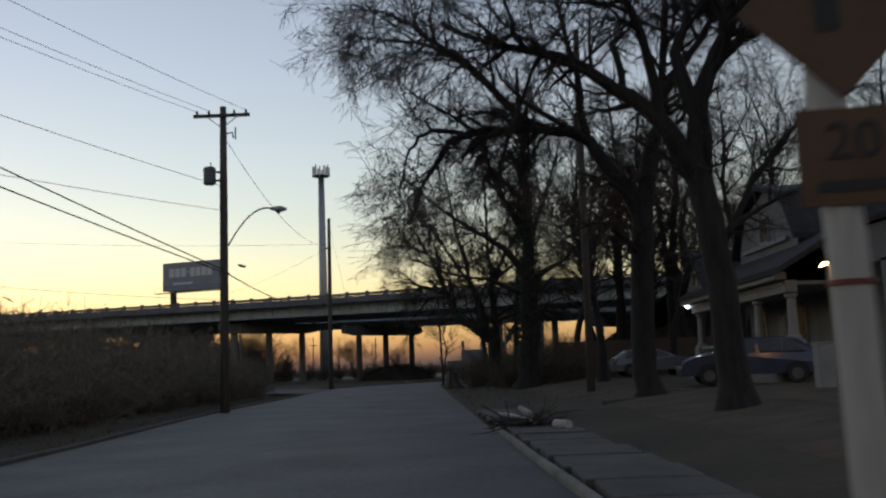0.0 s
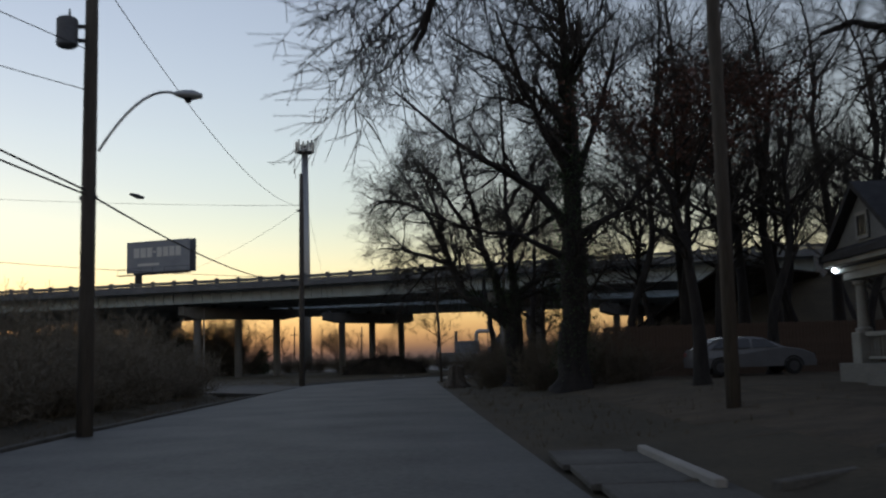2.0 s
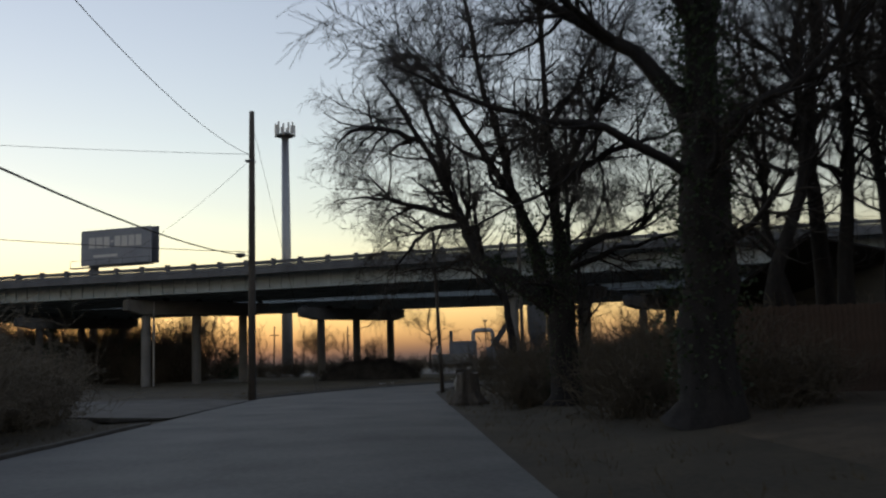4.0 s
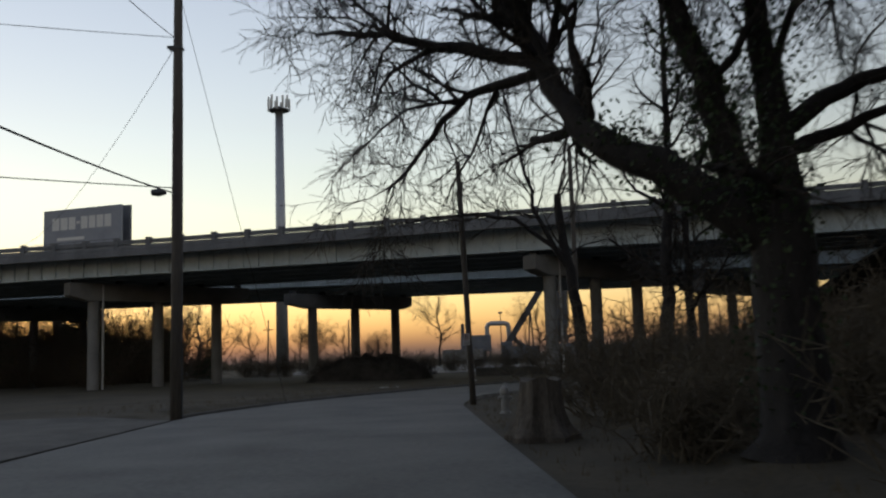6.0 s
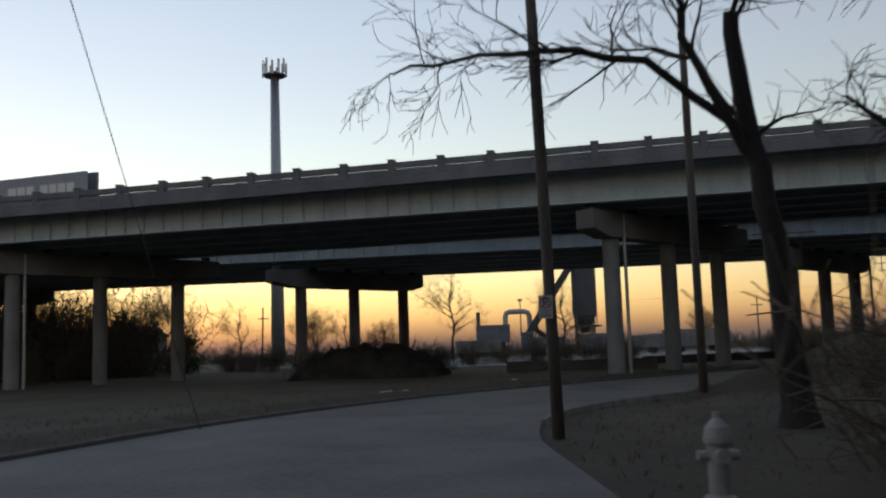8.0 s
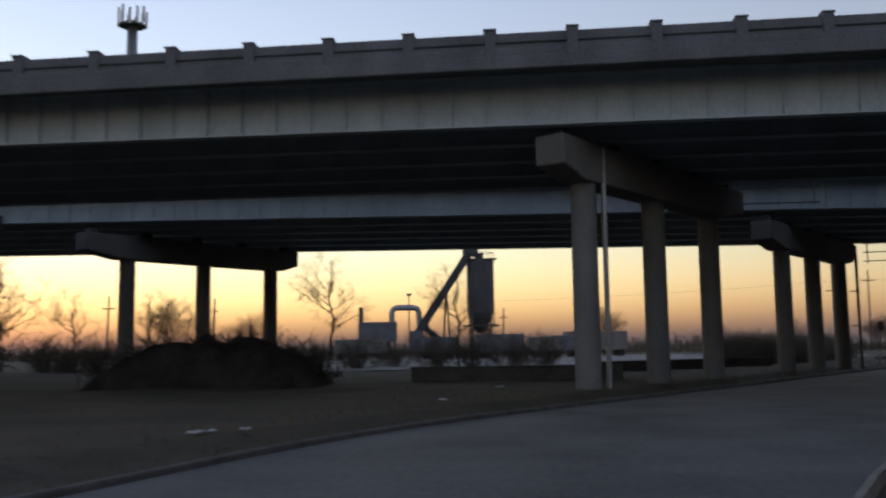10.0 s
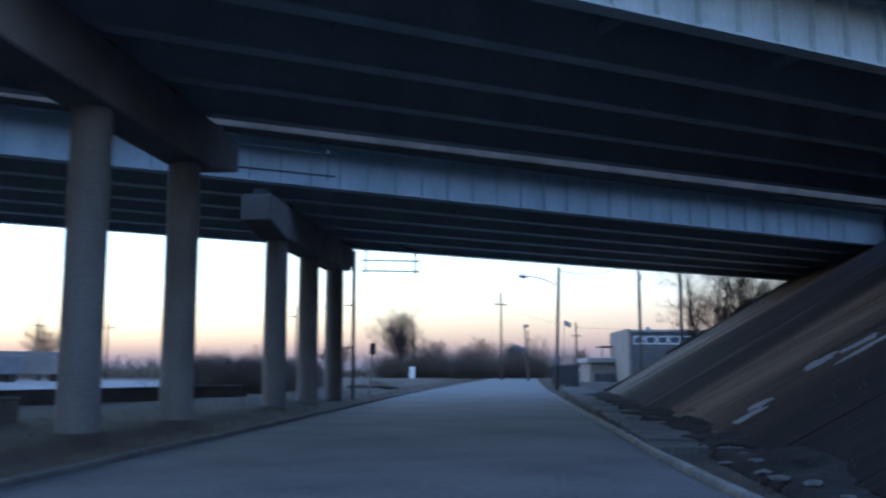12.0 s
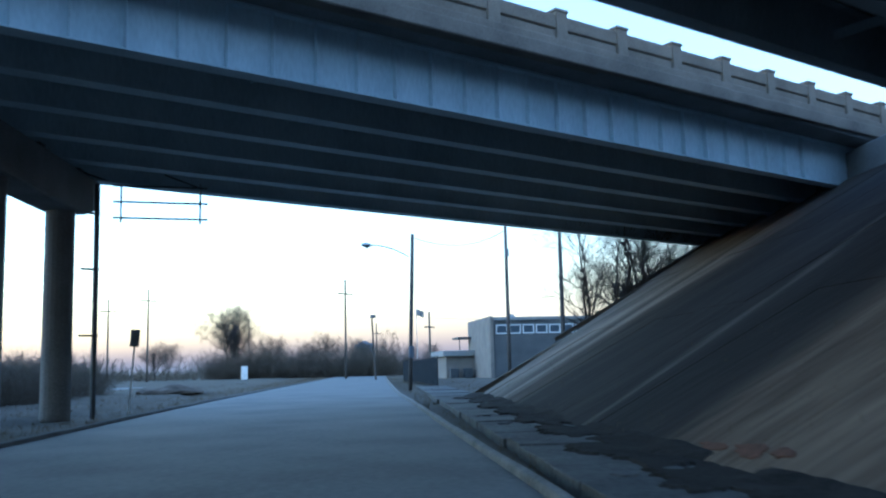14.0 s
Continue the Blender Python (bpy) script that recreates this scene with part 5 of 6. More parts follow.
yard = sheet("leaf_litter", spaced((2.6, 44, 0.7)), spaced((2, 99, 0.7)), lambda x, y: np.where((road_gap(x, y) > 2.1) & (road_gap(x, y) < 60), litter(x, y), -0.4), SOIL)
tagged(yard, "dark leaf litter and thin grass over the yards and bank", "ground", kind="structure")


def bush_mesh(seed, stems, height, spread, twig_long=0.5, mat=BRUSH):
    rng = np.random.default_rng(seed)
    v, f, tv, tf, long, short = [], [], [], [], [], []
    for _ in range(stems):
        a, r = rng.uniform(0, 2 * math.pi), abs(rng.normal(0, 0.45)) * spread
        p = np.array([r * math.cos(a), r * math.sin(a), 0])
        w = np.array([math.cos(a) * rng.uniform(0, 0.7), math.sin(a) * rng.uniform(0, 0.7), 1.0]) + rng.normal(0, 0.25, 3)
        q, rad = bend(rng, p, w / np.linalg.norm(w), height * rng.uniform(0.5, 1.1), rng.uniform(0.01, 0.03), 0.006, 6, 0.16, -0.02)
        long.append((q, rad))
        for i in range(2, 7):
            for _ in range(3):
                w2 = rng.normal(0, 1, 3) + (0, 0, 0.3)
                q2, r2 = bend(rng, q[i], w2 / np.linalg.norm(w2), twig_long * rng.uniform(0.5, 1.5), 0.009, 0.006, 1, 0.2, 0)
                short.append((q2, r2))
    branch_tubes(long, 3, v, f)
    branch_tubes(short, 3, tv, tf)
    return array_mesh("stem", v, f, mat, smooth=False), array_mesh("twig_crown", tv, tf, mat, smooth=False)


BUSHES = [bush_mesh(70 + k, 70, h, s) for k, (h, s) in enumerate(((1.6, 1.1), (2.4, 1.4), (3.4, 1.7)))] + [bush_mesh(80 + k, 70, h, s, mat=HEDGE) for k, (h, s) in enumerate(((2.4, 1.4), (3.4, 1.7)))]


def bush(x, y, kind, size=1.0, label="tangled leafless bush beside the street", group="leafless bushes"):
    m = pose(x, y, float(land(x, y)) - 0.05, 0, 0, (x * 71 + y * 37) % 360) @ Matrix.Scale(size, 4)
    root = thing("bush", label, "bush", m, group)
    for me in BUSHES[kind]:
        shared(me.name.split(".")[0], me, root, Matrix.Identity(4))
    return root


rng = np.random.default_rng(33)
for x, y, k in ((3.5, 79, 1), (4.0, 77, 1), (4.8, 80, 2), (4.1, 83, 1), (5.2, 75, 2), (6.8, 78, 1), (6.0, 72, 1), (7.6, 74, 2), (8.6, 70, 1), (9.5, 76, 2), (5.4, 66, 1), (7.2, 66.5, 1), (4.4, 62, 0), (6.6, 61, 1), (8.2, 59, 0), (9.8, 83, 2), (7.6, 84, 1), (11.6, 79, 1), (12.5, 86, 2), (9.8, 89, 2), (14.5, 82, 2), (13, 92, 2), (16.5, 88, 2), (11, 96, 1), (17, 95, 2), (20, 91, 2), (8.4, 93, 1), (15, 75, 1), (12, 70, 1), (18.5, 79, 2), (3.9, 72.5, 0), (2.9, 70.6, 0)):
    bush(x + rng.normal(0, 0.3), y + rng.normal(0, 0.3), k, rng.uniform(0.85, 1.2))
# dense growth beyond the overpasses to the west
for k, x in enumerate(np.arange(-31, -140, -2.1)):
    bush(x, 151 + rng.uniform(0, 4), 2, rng.uniform(1.9, 2.5), "tall dense leafless thicket beyond the overpass", "thicket beyond the overpass")
    bush(x - 1, 158 + rng.uniform(0, 5), 2, rng.uniform(2.2, 2.8), "tall dense leafless thicket beyond the overpass", "thicket beyond the overpass")
# low dark growth beside the second street, past the pier
for k in range(16):
    bush(27.5 + 1.15 * k + rng.normal(0, 0.5), 150.5 + 1.35 * k + rng.normal(0, 0.5), 1, rng.uniform(0.75, 1.0), "low dark leafless growth past the pier", "growth past the pier")
    bush(25.5 + 1.15 * k + rng.normal(0, 0.5), 153.5 + 1.35 * k + rng.normal(0, 0.5), 1, rng.uniform(0.8, 1.05), "low dark leafless growth past the pier", "growth past the pier")
# thicket at the far end of the second street
for k in range(34):
    x, y = 111 + 25.5 * k / 33, 253 - 18.5 * k / 33
    bush(x + rng.normal(0, 1.2), y + rng.normal(0, 1.5), 2, rng.uniform(1.2, 1.9), "dense leafless thicket at the far end of the street", "thicket at the far end")
# overgrown fence line west of the first street
for y in np.arange(27, 69, 1.25):
    for row in range(2):
        x = float(np.interp(y, LEFT[:120, 1], LEFT[:120, 0])) - 3.2 - 2.1 * row - rng.uniform(0, 0.8)
        bush(x, y + rng.normal(0, 0.4), 3 if row == 0 else 4, rng.uniform(0.9, 1.2), "overgrown leafless hedge bush along the west side", "hedge along the west side")
# scrub past the drive and behind the overpasses
for x, y, k in [(-14 - 3.2 * i + rng.normal(0, 0.8), 97 + rng.normal(0, 3) + 1.2 * i, 1) for i in range(4, 13)] + [(-30 - 2.4 * i, 150 + rng.normal(0, 4), 2) for i in range(16)] + [(-24 + 3.0 * i, 160 + rng.normal(0, 3), 1) for i in range(14)]:
    bush(x, y, k, rng.uniform(0.9, 1.3), "leafless scrub on the open ground by the overpass", "scrub by the overpass")


def evergreen(x, y, height, width, seed, label="dark evergreen shrub tree beyond the overpass"):
    rng = np.random.default_rng(seed)
    root = thing("evergreen_tree", label, "tree", pose(x, y, 0), "evergreens beyond the overpass")
    part("trunk", tubes((((0, 0, -0.2), (0.1, 0, height * 0.5), (0, 0.1, height * 0.9)), [0.14, 0.1, 0.04]), sides=7), BARK, root)
    c = []
    lobes = [(rng.uniform(0, 2 * math.pi), rng.uniform(0.3, 0.95), rng.uniform(0.55, 1.15)) for _ in range(7)]
    for _ in range(34):
        a0, reach, tall = lobes[rng.integers(0, 7)]
        t = rng.uniform(0.1, 1)
        a, r = a0 + rng.normal(0, 0.3), width * reach * (0.25 + 0.75 * math.sin(math.pi * min(0.95, t + 0.15)))
        c.append((r * math.cos(a), r * math.sin(a), height * tall * t))
    me = array_mesh("crown", *leaf_cloud(rng, np.array(c), (0.45, 0.45, 0.3), 3600, 0.13), IVY, smooth=False)
    shared("crown", me, root, Matrix.Identity(4))


for k, (x, y, h, w) in enumerate(((-36, 152, 6.2, 2.6), (-41, 156, 7.2, 3.0), (-46, 150, 6.8, 3.0), (-33, 160, 5.4, 2.2), (-52, 156, 7.4, 3.2), (-58, 150, 7.0, 3.2), (-64, 156, 7.0, 3.0), (-28, 164, 4.6, 2.2), (-71, 150, 7.2, 3.2), (-48, 160, 7.6, 3.0))):
    evergreen(x, y, h, w, 90 + k)

# dark heap of brush and earth between the piers
rng = np.random.default_rng(14)
bm = bmesh.new()
bmesh.ops.create_grid(bm, x_segments=40, y_segments=16, size=1.0)
for v in bm.verts:
    e = max(0.0, 1 - v.co.x**2) * max(0.0, 1 - v.co.y**2)
    v.co.z = 2.3 * e**0.5 * (0.8 + 0.3 * noise.noise(Vector((v.co.x * 5, v.co.y * 3, 2.0)))) - 0.05
    v.co.x *= 4.6
    v.co.y *= 2.2
heap = link("earth_mound", bm, DARK_EARTH, smooth=True)
heap.matrix_basis = pose(-6.6, 128.0, 0.1, 0, 0, -10)
tagged(heap, "dark mound of earth and cut brush between the piers", "mound")
v, f, runs = [], [], []
for _ in range(900):
    x = rng.uniform(-5, 5)
    p = np.array([x, rng.uniform(-1.6, 1.6), 1.9 * math.sqrt(max(0, 1 - (x / 5.2) ** 2)) * rng.uniform(0.4, 1)])
    w = rng.normal(0, 1, 3) + (0, 0, 0.5)
    runs.append(bend(rng, p, w / np.linalg.norm(w), rng.uniform(0.4, 1.4), 0.02, 0.006, 4, 0.2, 0))
branch_tubes(runs, 3, v, f)
brush = new("cut_brush", array_mesh("cut_brush", v, f, TWIG, smooth=False))
brush.matrix_basis = heap.matrix_basis.copy()
tagged(brush, "cut branches heaped over the earth mound", "brush", kind="stuff")

# low walls under the second overpass
for x0, y0, x1, y1, h in ((1.6, 130.5, 10.5, 128.5, 0.55), (12.0, 140.0, 26.0, 146.5, 0.5)):
    d = Vector((x1 - x0, y1 - y0, 0))
    ob = link("low_wall", boxes((0, d.length, -0.15, 0.15, -0.2, h), (-0.05, d.length + 0.05, -0.2, 0.2, h, h + 0.08), bevel=0.015), PAVING)
    ob.matrix_basis = pose(x0, y0, 0.1, 0, 0, math.degrees(math.atan2(d.y, d.x)))
    tagged(ob, "low weathered concrete wall on the ground past the pier", "wall", "low walls")
ob = link("lot_paving", prism(bmesh.new(), [(-6, 150), (30, 158), (60, 190), (50, 232), (-20, 236), (-30, 190)], 0.02, 0.14), CONCRETE)
tagged(ob, "pale concrete yard of the plant beyond the overpass", "pavement", kind="structure")

# wooden privacy fence behind the parked car
fence = thing("board_fence", "tall weathered brown board fence behind the parked car", "fence", pose(7.6, 62.2, float(land(10, 62.2)) - 0.05))
for k in range(7):
    part("post", boxes((2.1 * k - 0.05, 2.1 * k + 0.05, 0.06, 0.16, -0.1, 2.2), bevel=0.008), BOARD, fence)
for zz in (0.4, 1.85):
    part("rail", boxes((-0.1, 12.9, 0.02, 0.06, zz, zz + 0.09)), BOARD, fence)
slat = mesh_of("board", boxes((0.006, 0.139, 0, 0.02, 0.03, 2.25), bevel=0.004), BOARD)
for k in range(89):
    shared("board", slat, fence, pose(0.145 * k, 0, 0.02 * math.sin(k * 2.3)))

# ---- batching plant in the distance ----
silo = thing("silo", "tall pale silo on steel legs at a batching plant", "silo", pose(18.9, 219, 0))
part("barrel", tubes((((0, 0, 6.2), (0, 0, 6.3), (0, 0, 13.6), (0, 0, 13.9)), [1.75, 1.85, 1.85, 1.6]), sides=24), SILO_PAINT, silo, smooth=False)
part("hopper", tubes((((0, 0, 6.2), (0, 0, 5.6), (0, 0, 3.6)), [1.74, 1.6, 0.5]), sides=20), SILO_PAINT, silo)
part("platform", boxes((-2.3, 2.4, -2.0, 2.0, 4.5, 4.75)), DARK_STEEL, silo)
for zz in (8.1, 10.2, 12.3):
    part("band", tubes((((0, 0, zz), (0, 0, zz + 0.12)), [1.9, 1.9]), sides=24), DARK_STEEL, silo)
part("top_deck", boxes((-2.0, 2.2, -1.6, 1.6, 13.9, 14.05)), DARK_STEEL, silo)
part("top_rail", tubes(([(2.0 * math.cos(a), 1.6 * math.sin(a), 14.9) for a in np.linspace(0, 2 * math.pi, 17)], 0.05), sides=5), DARK_STEEL, silo)
for a in np.linspace(0, 2 * math.pi, 8, endpoint=False):
    part("rail_post", tubes((((2.0 * math.cos(a), 1.6 * math.sin(a), 14.0), (2.0 * math.cos(a), 1.6 * math.sin(a), 14.9)), 0.05), sides=5), DARK_STEEL, silo)
part("vent", boxes((-0.6, 0.5, -0.5, 0.5, 14.05, 14.9), bevel=0.05), DARK_STEEL, silo)
part("ladder", boxes((1.9, 1.98, -0.3, -0.24, 4.6, 14.0), (1.9, 1.98, 0.24, 0.3, 4.6, 14.0)), DARK_STEEL, silo)
for sx in (-1.3, 1.3):
    for sy in (-1.3, 1.3):
        part("leg", boxes((sx - 0.14, sx + 0.14, sy - 0.14, sy + 0.14, 0, 6.4)), DARK_STEEL, silo)
for sy in (-1.3, 1.3):
    part("brace", tubes((((-1.3, sy, 0.6), (1.3, sy, 4.4)), 0.08), (((1.3, sy, 0.6), (-1.3, sy, 4.4)), 0.08), sides=6), DARK_STEEL, silo)
conv = thing("conveyor", "long inclined conveyor rising to the silo", "conveyor", pose(17.0, 219, 0))
top = Vector((0.6, -0.3, 15.2))
d = Vector((-7.2, 0, 3.4)) - top
bm = boxes((-0.55, 0.55, -0.55, 0.55, 0, d.length))
bmesh.ops.transform(bm, matrix=Matrix.Translation(top) @ d.to_track_quat("Z", "Y").to_matrix().to_4x4(), verts=bm.verts)
part("gallery", bm, SILO_PAINT, conv)
part("head_house", boxes((-0.4, 1.6, -0.9, 0.9, 14.4, 15.5), bevel=0.05), SILO_PAINT, conv)
part("boot", boxes((-8.2, -6.2, -1.0, 1.0, 1.2, 4.0), bevel=0.1), PANEL_GREY, conv)
for t in (0.45, 0.8):
    p = top + d * t
    part("trestle", tubes(((p, (p.x - 0.6, p.y, 0)), 0.14), ((p, (p.x + 0.6, p.y, 0)), 0.14), sides=6), DARK_STEEL, conv)
duct = thing("duct", "pale bent duct and hoppers of the batching plant", "duct", pose(7.9, 220, 0))
part("bend", tubes((((-1.4, 0, 2.5), (-1.4, 0, 6.6), (-1.2, 0, 7.1), (-0.7, 0, 7.3), (1.6, 0, 7.3), (2.2, 0, 7.1), (2.4, 0, 6.6), (2.5, 0, 3.0)), 0.42), sides=12), GALVANISED, duct)
part("hopper", prism(bmesh.new(), [(-6.1, -1.5), (-0.8, -1.5), (-0.8, 1.5), (-6.1, 1.5)], 2.6, 5.3), PANEL_GREY, duct)
part("hopper_foot", boxes((-5.4, -1.6, -1.2, 1.2, 0.6, 2.6), bevel=0.1), DARK_STEEL, duct)
part("stack", tubes((((-5.7, 0, 5.2), (-5.7, 0, 7.4)), 0.32), sides=10), DARK_STEEL, duct)
part("chute", tubes((((2.6, 0, 5.0), (7.4, 0, 1.2)), 0.4), sides=8), DARK_STEEL, duct)
for x in (-5.8, -3.4, -1.1):
    part("leg", boxes((x - 0.12, x + 0.12, -1.3, -1.06, -0.1, 2.7)), DARK_STEEL, duct)
pl = thing("yard_light", "slim yard light pole at the batching plant", "lamp", pose(9.0, 221, 0))
part("pole", tubes((((0, 0, -0.2), (0, 0, 9.0)), [0.12, 0.08]), sides=8), DARK_STEEL, pl)
part("lamp_head", boxes((-0.35, 0.35, -0.2, 0.2, 9.0, 9.35), bevel=0.04), PANEL_GREY, pl)
for k, (x, y, L, h, turn) in enumerate(((21, 216, 6.5, 2.9, 8), (27, 214, 4.6, 2.4, -12), (31, 217, 6.0, 2.6, 4), (2.0, 217, 7.0, 2.4, 3), (12.5, 216, 5.0, 2.6, 0), (36, 221, 9.0, 3.2, 6))):
    tr = thing("trailer", "pale box trailer parked at the batching plant", "trailer", pose(x, y, 0.1, 0, 0, turn), "trailers at the plant")
    part("box_body", boxes((-L / 2, L / 2, -1.2, 1.2, 0.9, h + 0.4), bevel=0.06), CONCRETE if k % 2 else PANEL_GREY, tr)
    for wx in (-L / 2 + 0.9, L / 2 - 0.9):
        part("wheel", tubes((((wx, -1.2, 0.5), (wx, 1.2, 0.5)), 0.5), sides=12), TYRE, tr)
for x, y, w, h in ((-60, 214, 26, 5.0),):
    sh = thing("shed", "long low dark shed far beyond the overpass", "shed", pose(x, y, 0), "far sheds")
    part("wall", boxes((-w / 2, w / 2, -5, 5, 0, h)), PANEL_GREY, sh)
    bm = bmesh.new()
    a, b = [[bm.verts.new((xx, yy, zz)) for yy, zz in ((-5.5, h), (0, h + 1.5), (5.5, h))] for xx in (-w / 2 - 0.4, w / 2 + 0.4)]
    bm.faces.new(a), bm.faces.new(b[::-1])
    for i in range(3):
        bm.faces.new((a[i], b[i], b[(i + 1) % 3], a[(i + 1) % 3]))
    bmesh.ops.recalc_face_normals(bm, faces=bm.faces)
    part("roof", bm, SHINGLE, sh)

# ---- past the underpass: lamp, poles, signs, building ----
pole = wood_pole("street_lamp", (54.95, 152.7), (55.2, 152.5, 9.2), 0.13, 0.1, "wooden street lamp pole with a curved bracket beside the street", "street lamps")
lamp_arm(pole, (0.1, 0, 8.2), (-2.4, 0.6, 8.75), 0.35, None)
part("meter_box", boxes((-0.18, 0.18, -0.24, -0.1, 2.2, 2.9), bevel=0.02), PANEL_GREY, pole)
for x, y, h, arm in ((103.1, 210.6, 13.7, 1.3), (92.3, 243.5, 14.3, 1.4), (87.3, 246.3, 12.7, 1.4), (103.9, 195.5, 8.4, 0.9), (72.3, 158.6, 12.6, 0), (64.8, 148.5, 10.2, 0), (60, 262, 10.5, 1.2), (120, 255, 11, 1.2), (45, 250, 10, 0.9), (30, 262, 9, 0.8), (142, 244, 10, 1.1), (-17.9, 219, 8.8, 0.5), (-33, 224, 9.5, 0.9)):
    lean = rng.normal(0, 0.15)
    p = wood_pole("utility_pole", (x, y), (x + lean, y, h + max(0.0, float(land(x, y)) - 0.2)), 0.16, 0.11, "wooden utility pole standing in the far distance" if h != 12.6 else "grey wooden utility pole with a small box")
    zz = h - 0.1
    if arm:
        part("crossarm", boxes((-arm + lean, arm + lean, -0.07, 0.07, zz - 1.6, zz - 1.44)), POLE_WOOD, p)
    elif h == 12.6:
        part("meter_box", boxes((-0.3, 0.05, -0.25, -0.1, zz - 2.6, zz - 2.0), bevel=0.02), PANEL_GREY, p)
for (x0, y0, z0), (x1, y1, z1) in (((103.1, 210.6, 12.1), (92.3, 243.5, 12.7)), ((103.1, 210.6, 12.1), (103.9, 195.5, 8.0)), ((55.2, 152.5, 9.0), (72.3, 158.6, 11.8)), ((103.9, 195.5, 7.6), (160, 170, 9)), ((92.3, 243.5, 12.9), (20, 300, 12))):
    wire_run("wire", (x0, y0, z0), (x1, y1, z1), 0.8, 0.02)
p = thing("floodlight", "leaning pole with a small floodlight beyond the street", "lamp", pose(92.1, 193.5, 0, 0, -4, 0))
part("pole", tubes((((0, 0, -0.2), (0, 0, 7.4)), [0.13, 0.09]), sides=8), POLE_WOOD, p)
part("floodlight_head", boxes((-0.1, 0.5, -0.2, 0.2, 7.2, 7.6), bevel=0.03), PANEL_GREY, p)

# empty sign rails behind the far pier, and its twin on the near girder
for place, turn, w, zs in (((31.0, 143.6), -31, 3.1, (6.55, 7.1, 7.65)), ((17.9, 132.5), -11.8, 3.9, (8.35, 9.15))):
    fr = thing("sign_frame", "empty steel sign frame of thin rails on the overpass", "sign frame", pose(*place, 0, 0, 0, turn), "empty sign frames")
    for zz in zs:
        part("rail", tubes((((0, 0, zz), (w, 0, zz)), 0.035), sides=6), DARK_STEEL, fr)
    for x in (0.25, w - 0.25):
        part("upright", tubes((((x, 0.04, zs[0] - 0.15), (x, 0.04, zs[-1] + 0.15)), 0.035), sides=6), GALVANISED, fr)
    for x in (0.25, w - 0.25):
        part("strut", tubes((((x, 0.04, zs[-1]), (x - (1.2 if len(zs) > 2 else 0), (0.9 if len(zs) < 3 else -0.6), zs[-1] + 0.3)), 0.03), sides=6), DARK_STEEL, fr)
p = thing("drain_pole", "slim steel standpipe beside the last column of the pier", "pipe", pose(29.9, 142.6, 0))
part("pipe", tubes((((0, 0, -0.2), (0, 0, 7.4)), 0.09), sides=8), DARK_STEEL, p)
for zz in (2.5, 4.6, 6.4):
    part("pipe_strap", boxes((-0.5, 0.1, -0.06, 0.06, zz, zz + 0.06)), DARK_STEEL, p)

s = thing("street_sign", "small dark sign on a leaning post seen from behind", "sign", pose(32.3, 144.6, 0.1, 0, 4, -45))
part("post", boxes((-0.03, 0.03, -0.02, 0.02, -0.3, 2.5)), GALVANISED, s)
part("plate", boxes((-0.16, 0.16, -0.03, -0.02, 2.15, 2.75), bevel=0.005), DARK_STEEL, s)
s = thing("box_sign", "white upright box sign far down the street", "sign", pose(97.4, 225.9, 0.1, 0, 0, -30))
part("panel", boxes((-0.45, 0.45, -0.15, 0.15, 0.1, 2.0), bevel=0.02), WHITE_PAINT, s)
part("base", boxes((-0.5, 0.5, -0.2, 0.2, -0.2, 0.1), bevel=0.02), CONCRETE, s)

bl = thing("building", "tan flat-roofed building with a strip of high windows", "building", pose(87.3, 172.0, 0, 0, 0, -40))
part("wall", boxes((0, 22, 0, 0.3, 0, 5.75), (0, 22, 11.7, 12, 0, 5.75), (22, 22.3, 0, 12, 0, 5.75)), WALL_GREY, bl)
part("end_wall", boxes((-0.35, 0, -0.2, 12.2, 0, 6.15), bevel=0.03), BRICK_WALL, bl)
part("roof", boxes((0, 22.3, 0, 12, 5.45, 5.75)), CONCRETE, bl)
part("parapet", boxes((0, 22.4, -0.1, 0.35, 5.75, 6.05), bevel=0.02), TRIM, bl)
pane = mesh_of("window", boxes((0, 0.95, -0.03, 0.0, 0, 0.7)), SKY_PANE)
fram = mesh_of("window_frame", boxes((-0.1, 1.05, -0.07, -0.005, 0.7, 0.8), (-0.1, 1.05, -0.07, -0.005, -0.1, 0), (-0.1, 0, -0.07, -0.005, 0, 0.7), (0.95, 1.05, -0.07, -0.005, 0, 0.7)), WHITE_PAINT)
for k in range(12):
    w = shared("window", pane, bl, pose(0.4 + 1.35 * k, 0, 4.5))
    shared("window_frame", fram, w, Matrix.Identity(4))
part("roof_vent", tubes((((2.8, 4, 5.75), (2.8, 4, 6.15), (2.8, 4, 6.55)), [0.5, 0.5, 0.15]), sides=12), TRIM, bl)
wing = thing("building_wing", "low white-roofed wing beside the tan building", "building", pose(93.3, 177.9, 0, 0, 0, -40))
part("wall", boxes((-4.2, -0.5, 0.5, 9, 0, 2.4)), BRICK_WALL, wing)
part("roof", boxes((-4.6, -0.4, 0.0, 9.5, 2.4, 3.0), bevel=0.04), TRIM, wing)
part("canopy", boxes((-2.6, -0.6, 2.0, 6, 4.3, 4.5)), DARK_STEEL, wing)
for x in (-2.4, -0.9):
    part("canopy_post", tubes((((x, 2.2, 3.0), (x, 2.2, 4.3)), 0.06), sides=6), DARK_STEEL, wing)
for x in (-3.9, -2.4):
    part("bin", boxes((x, x + 0.9, -0.6, 0.3, 0.05, 1.1), bevel=0.04), DARK_STEEL, wing)
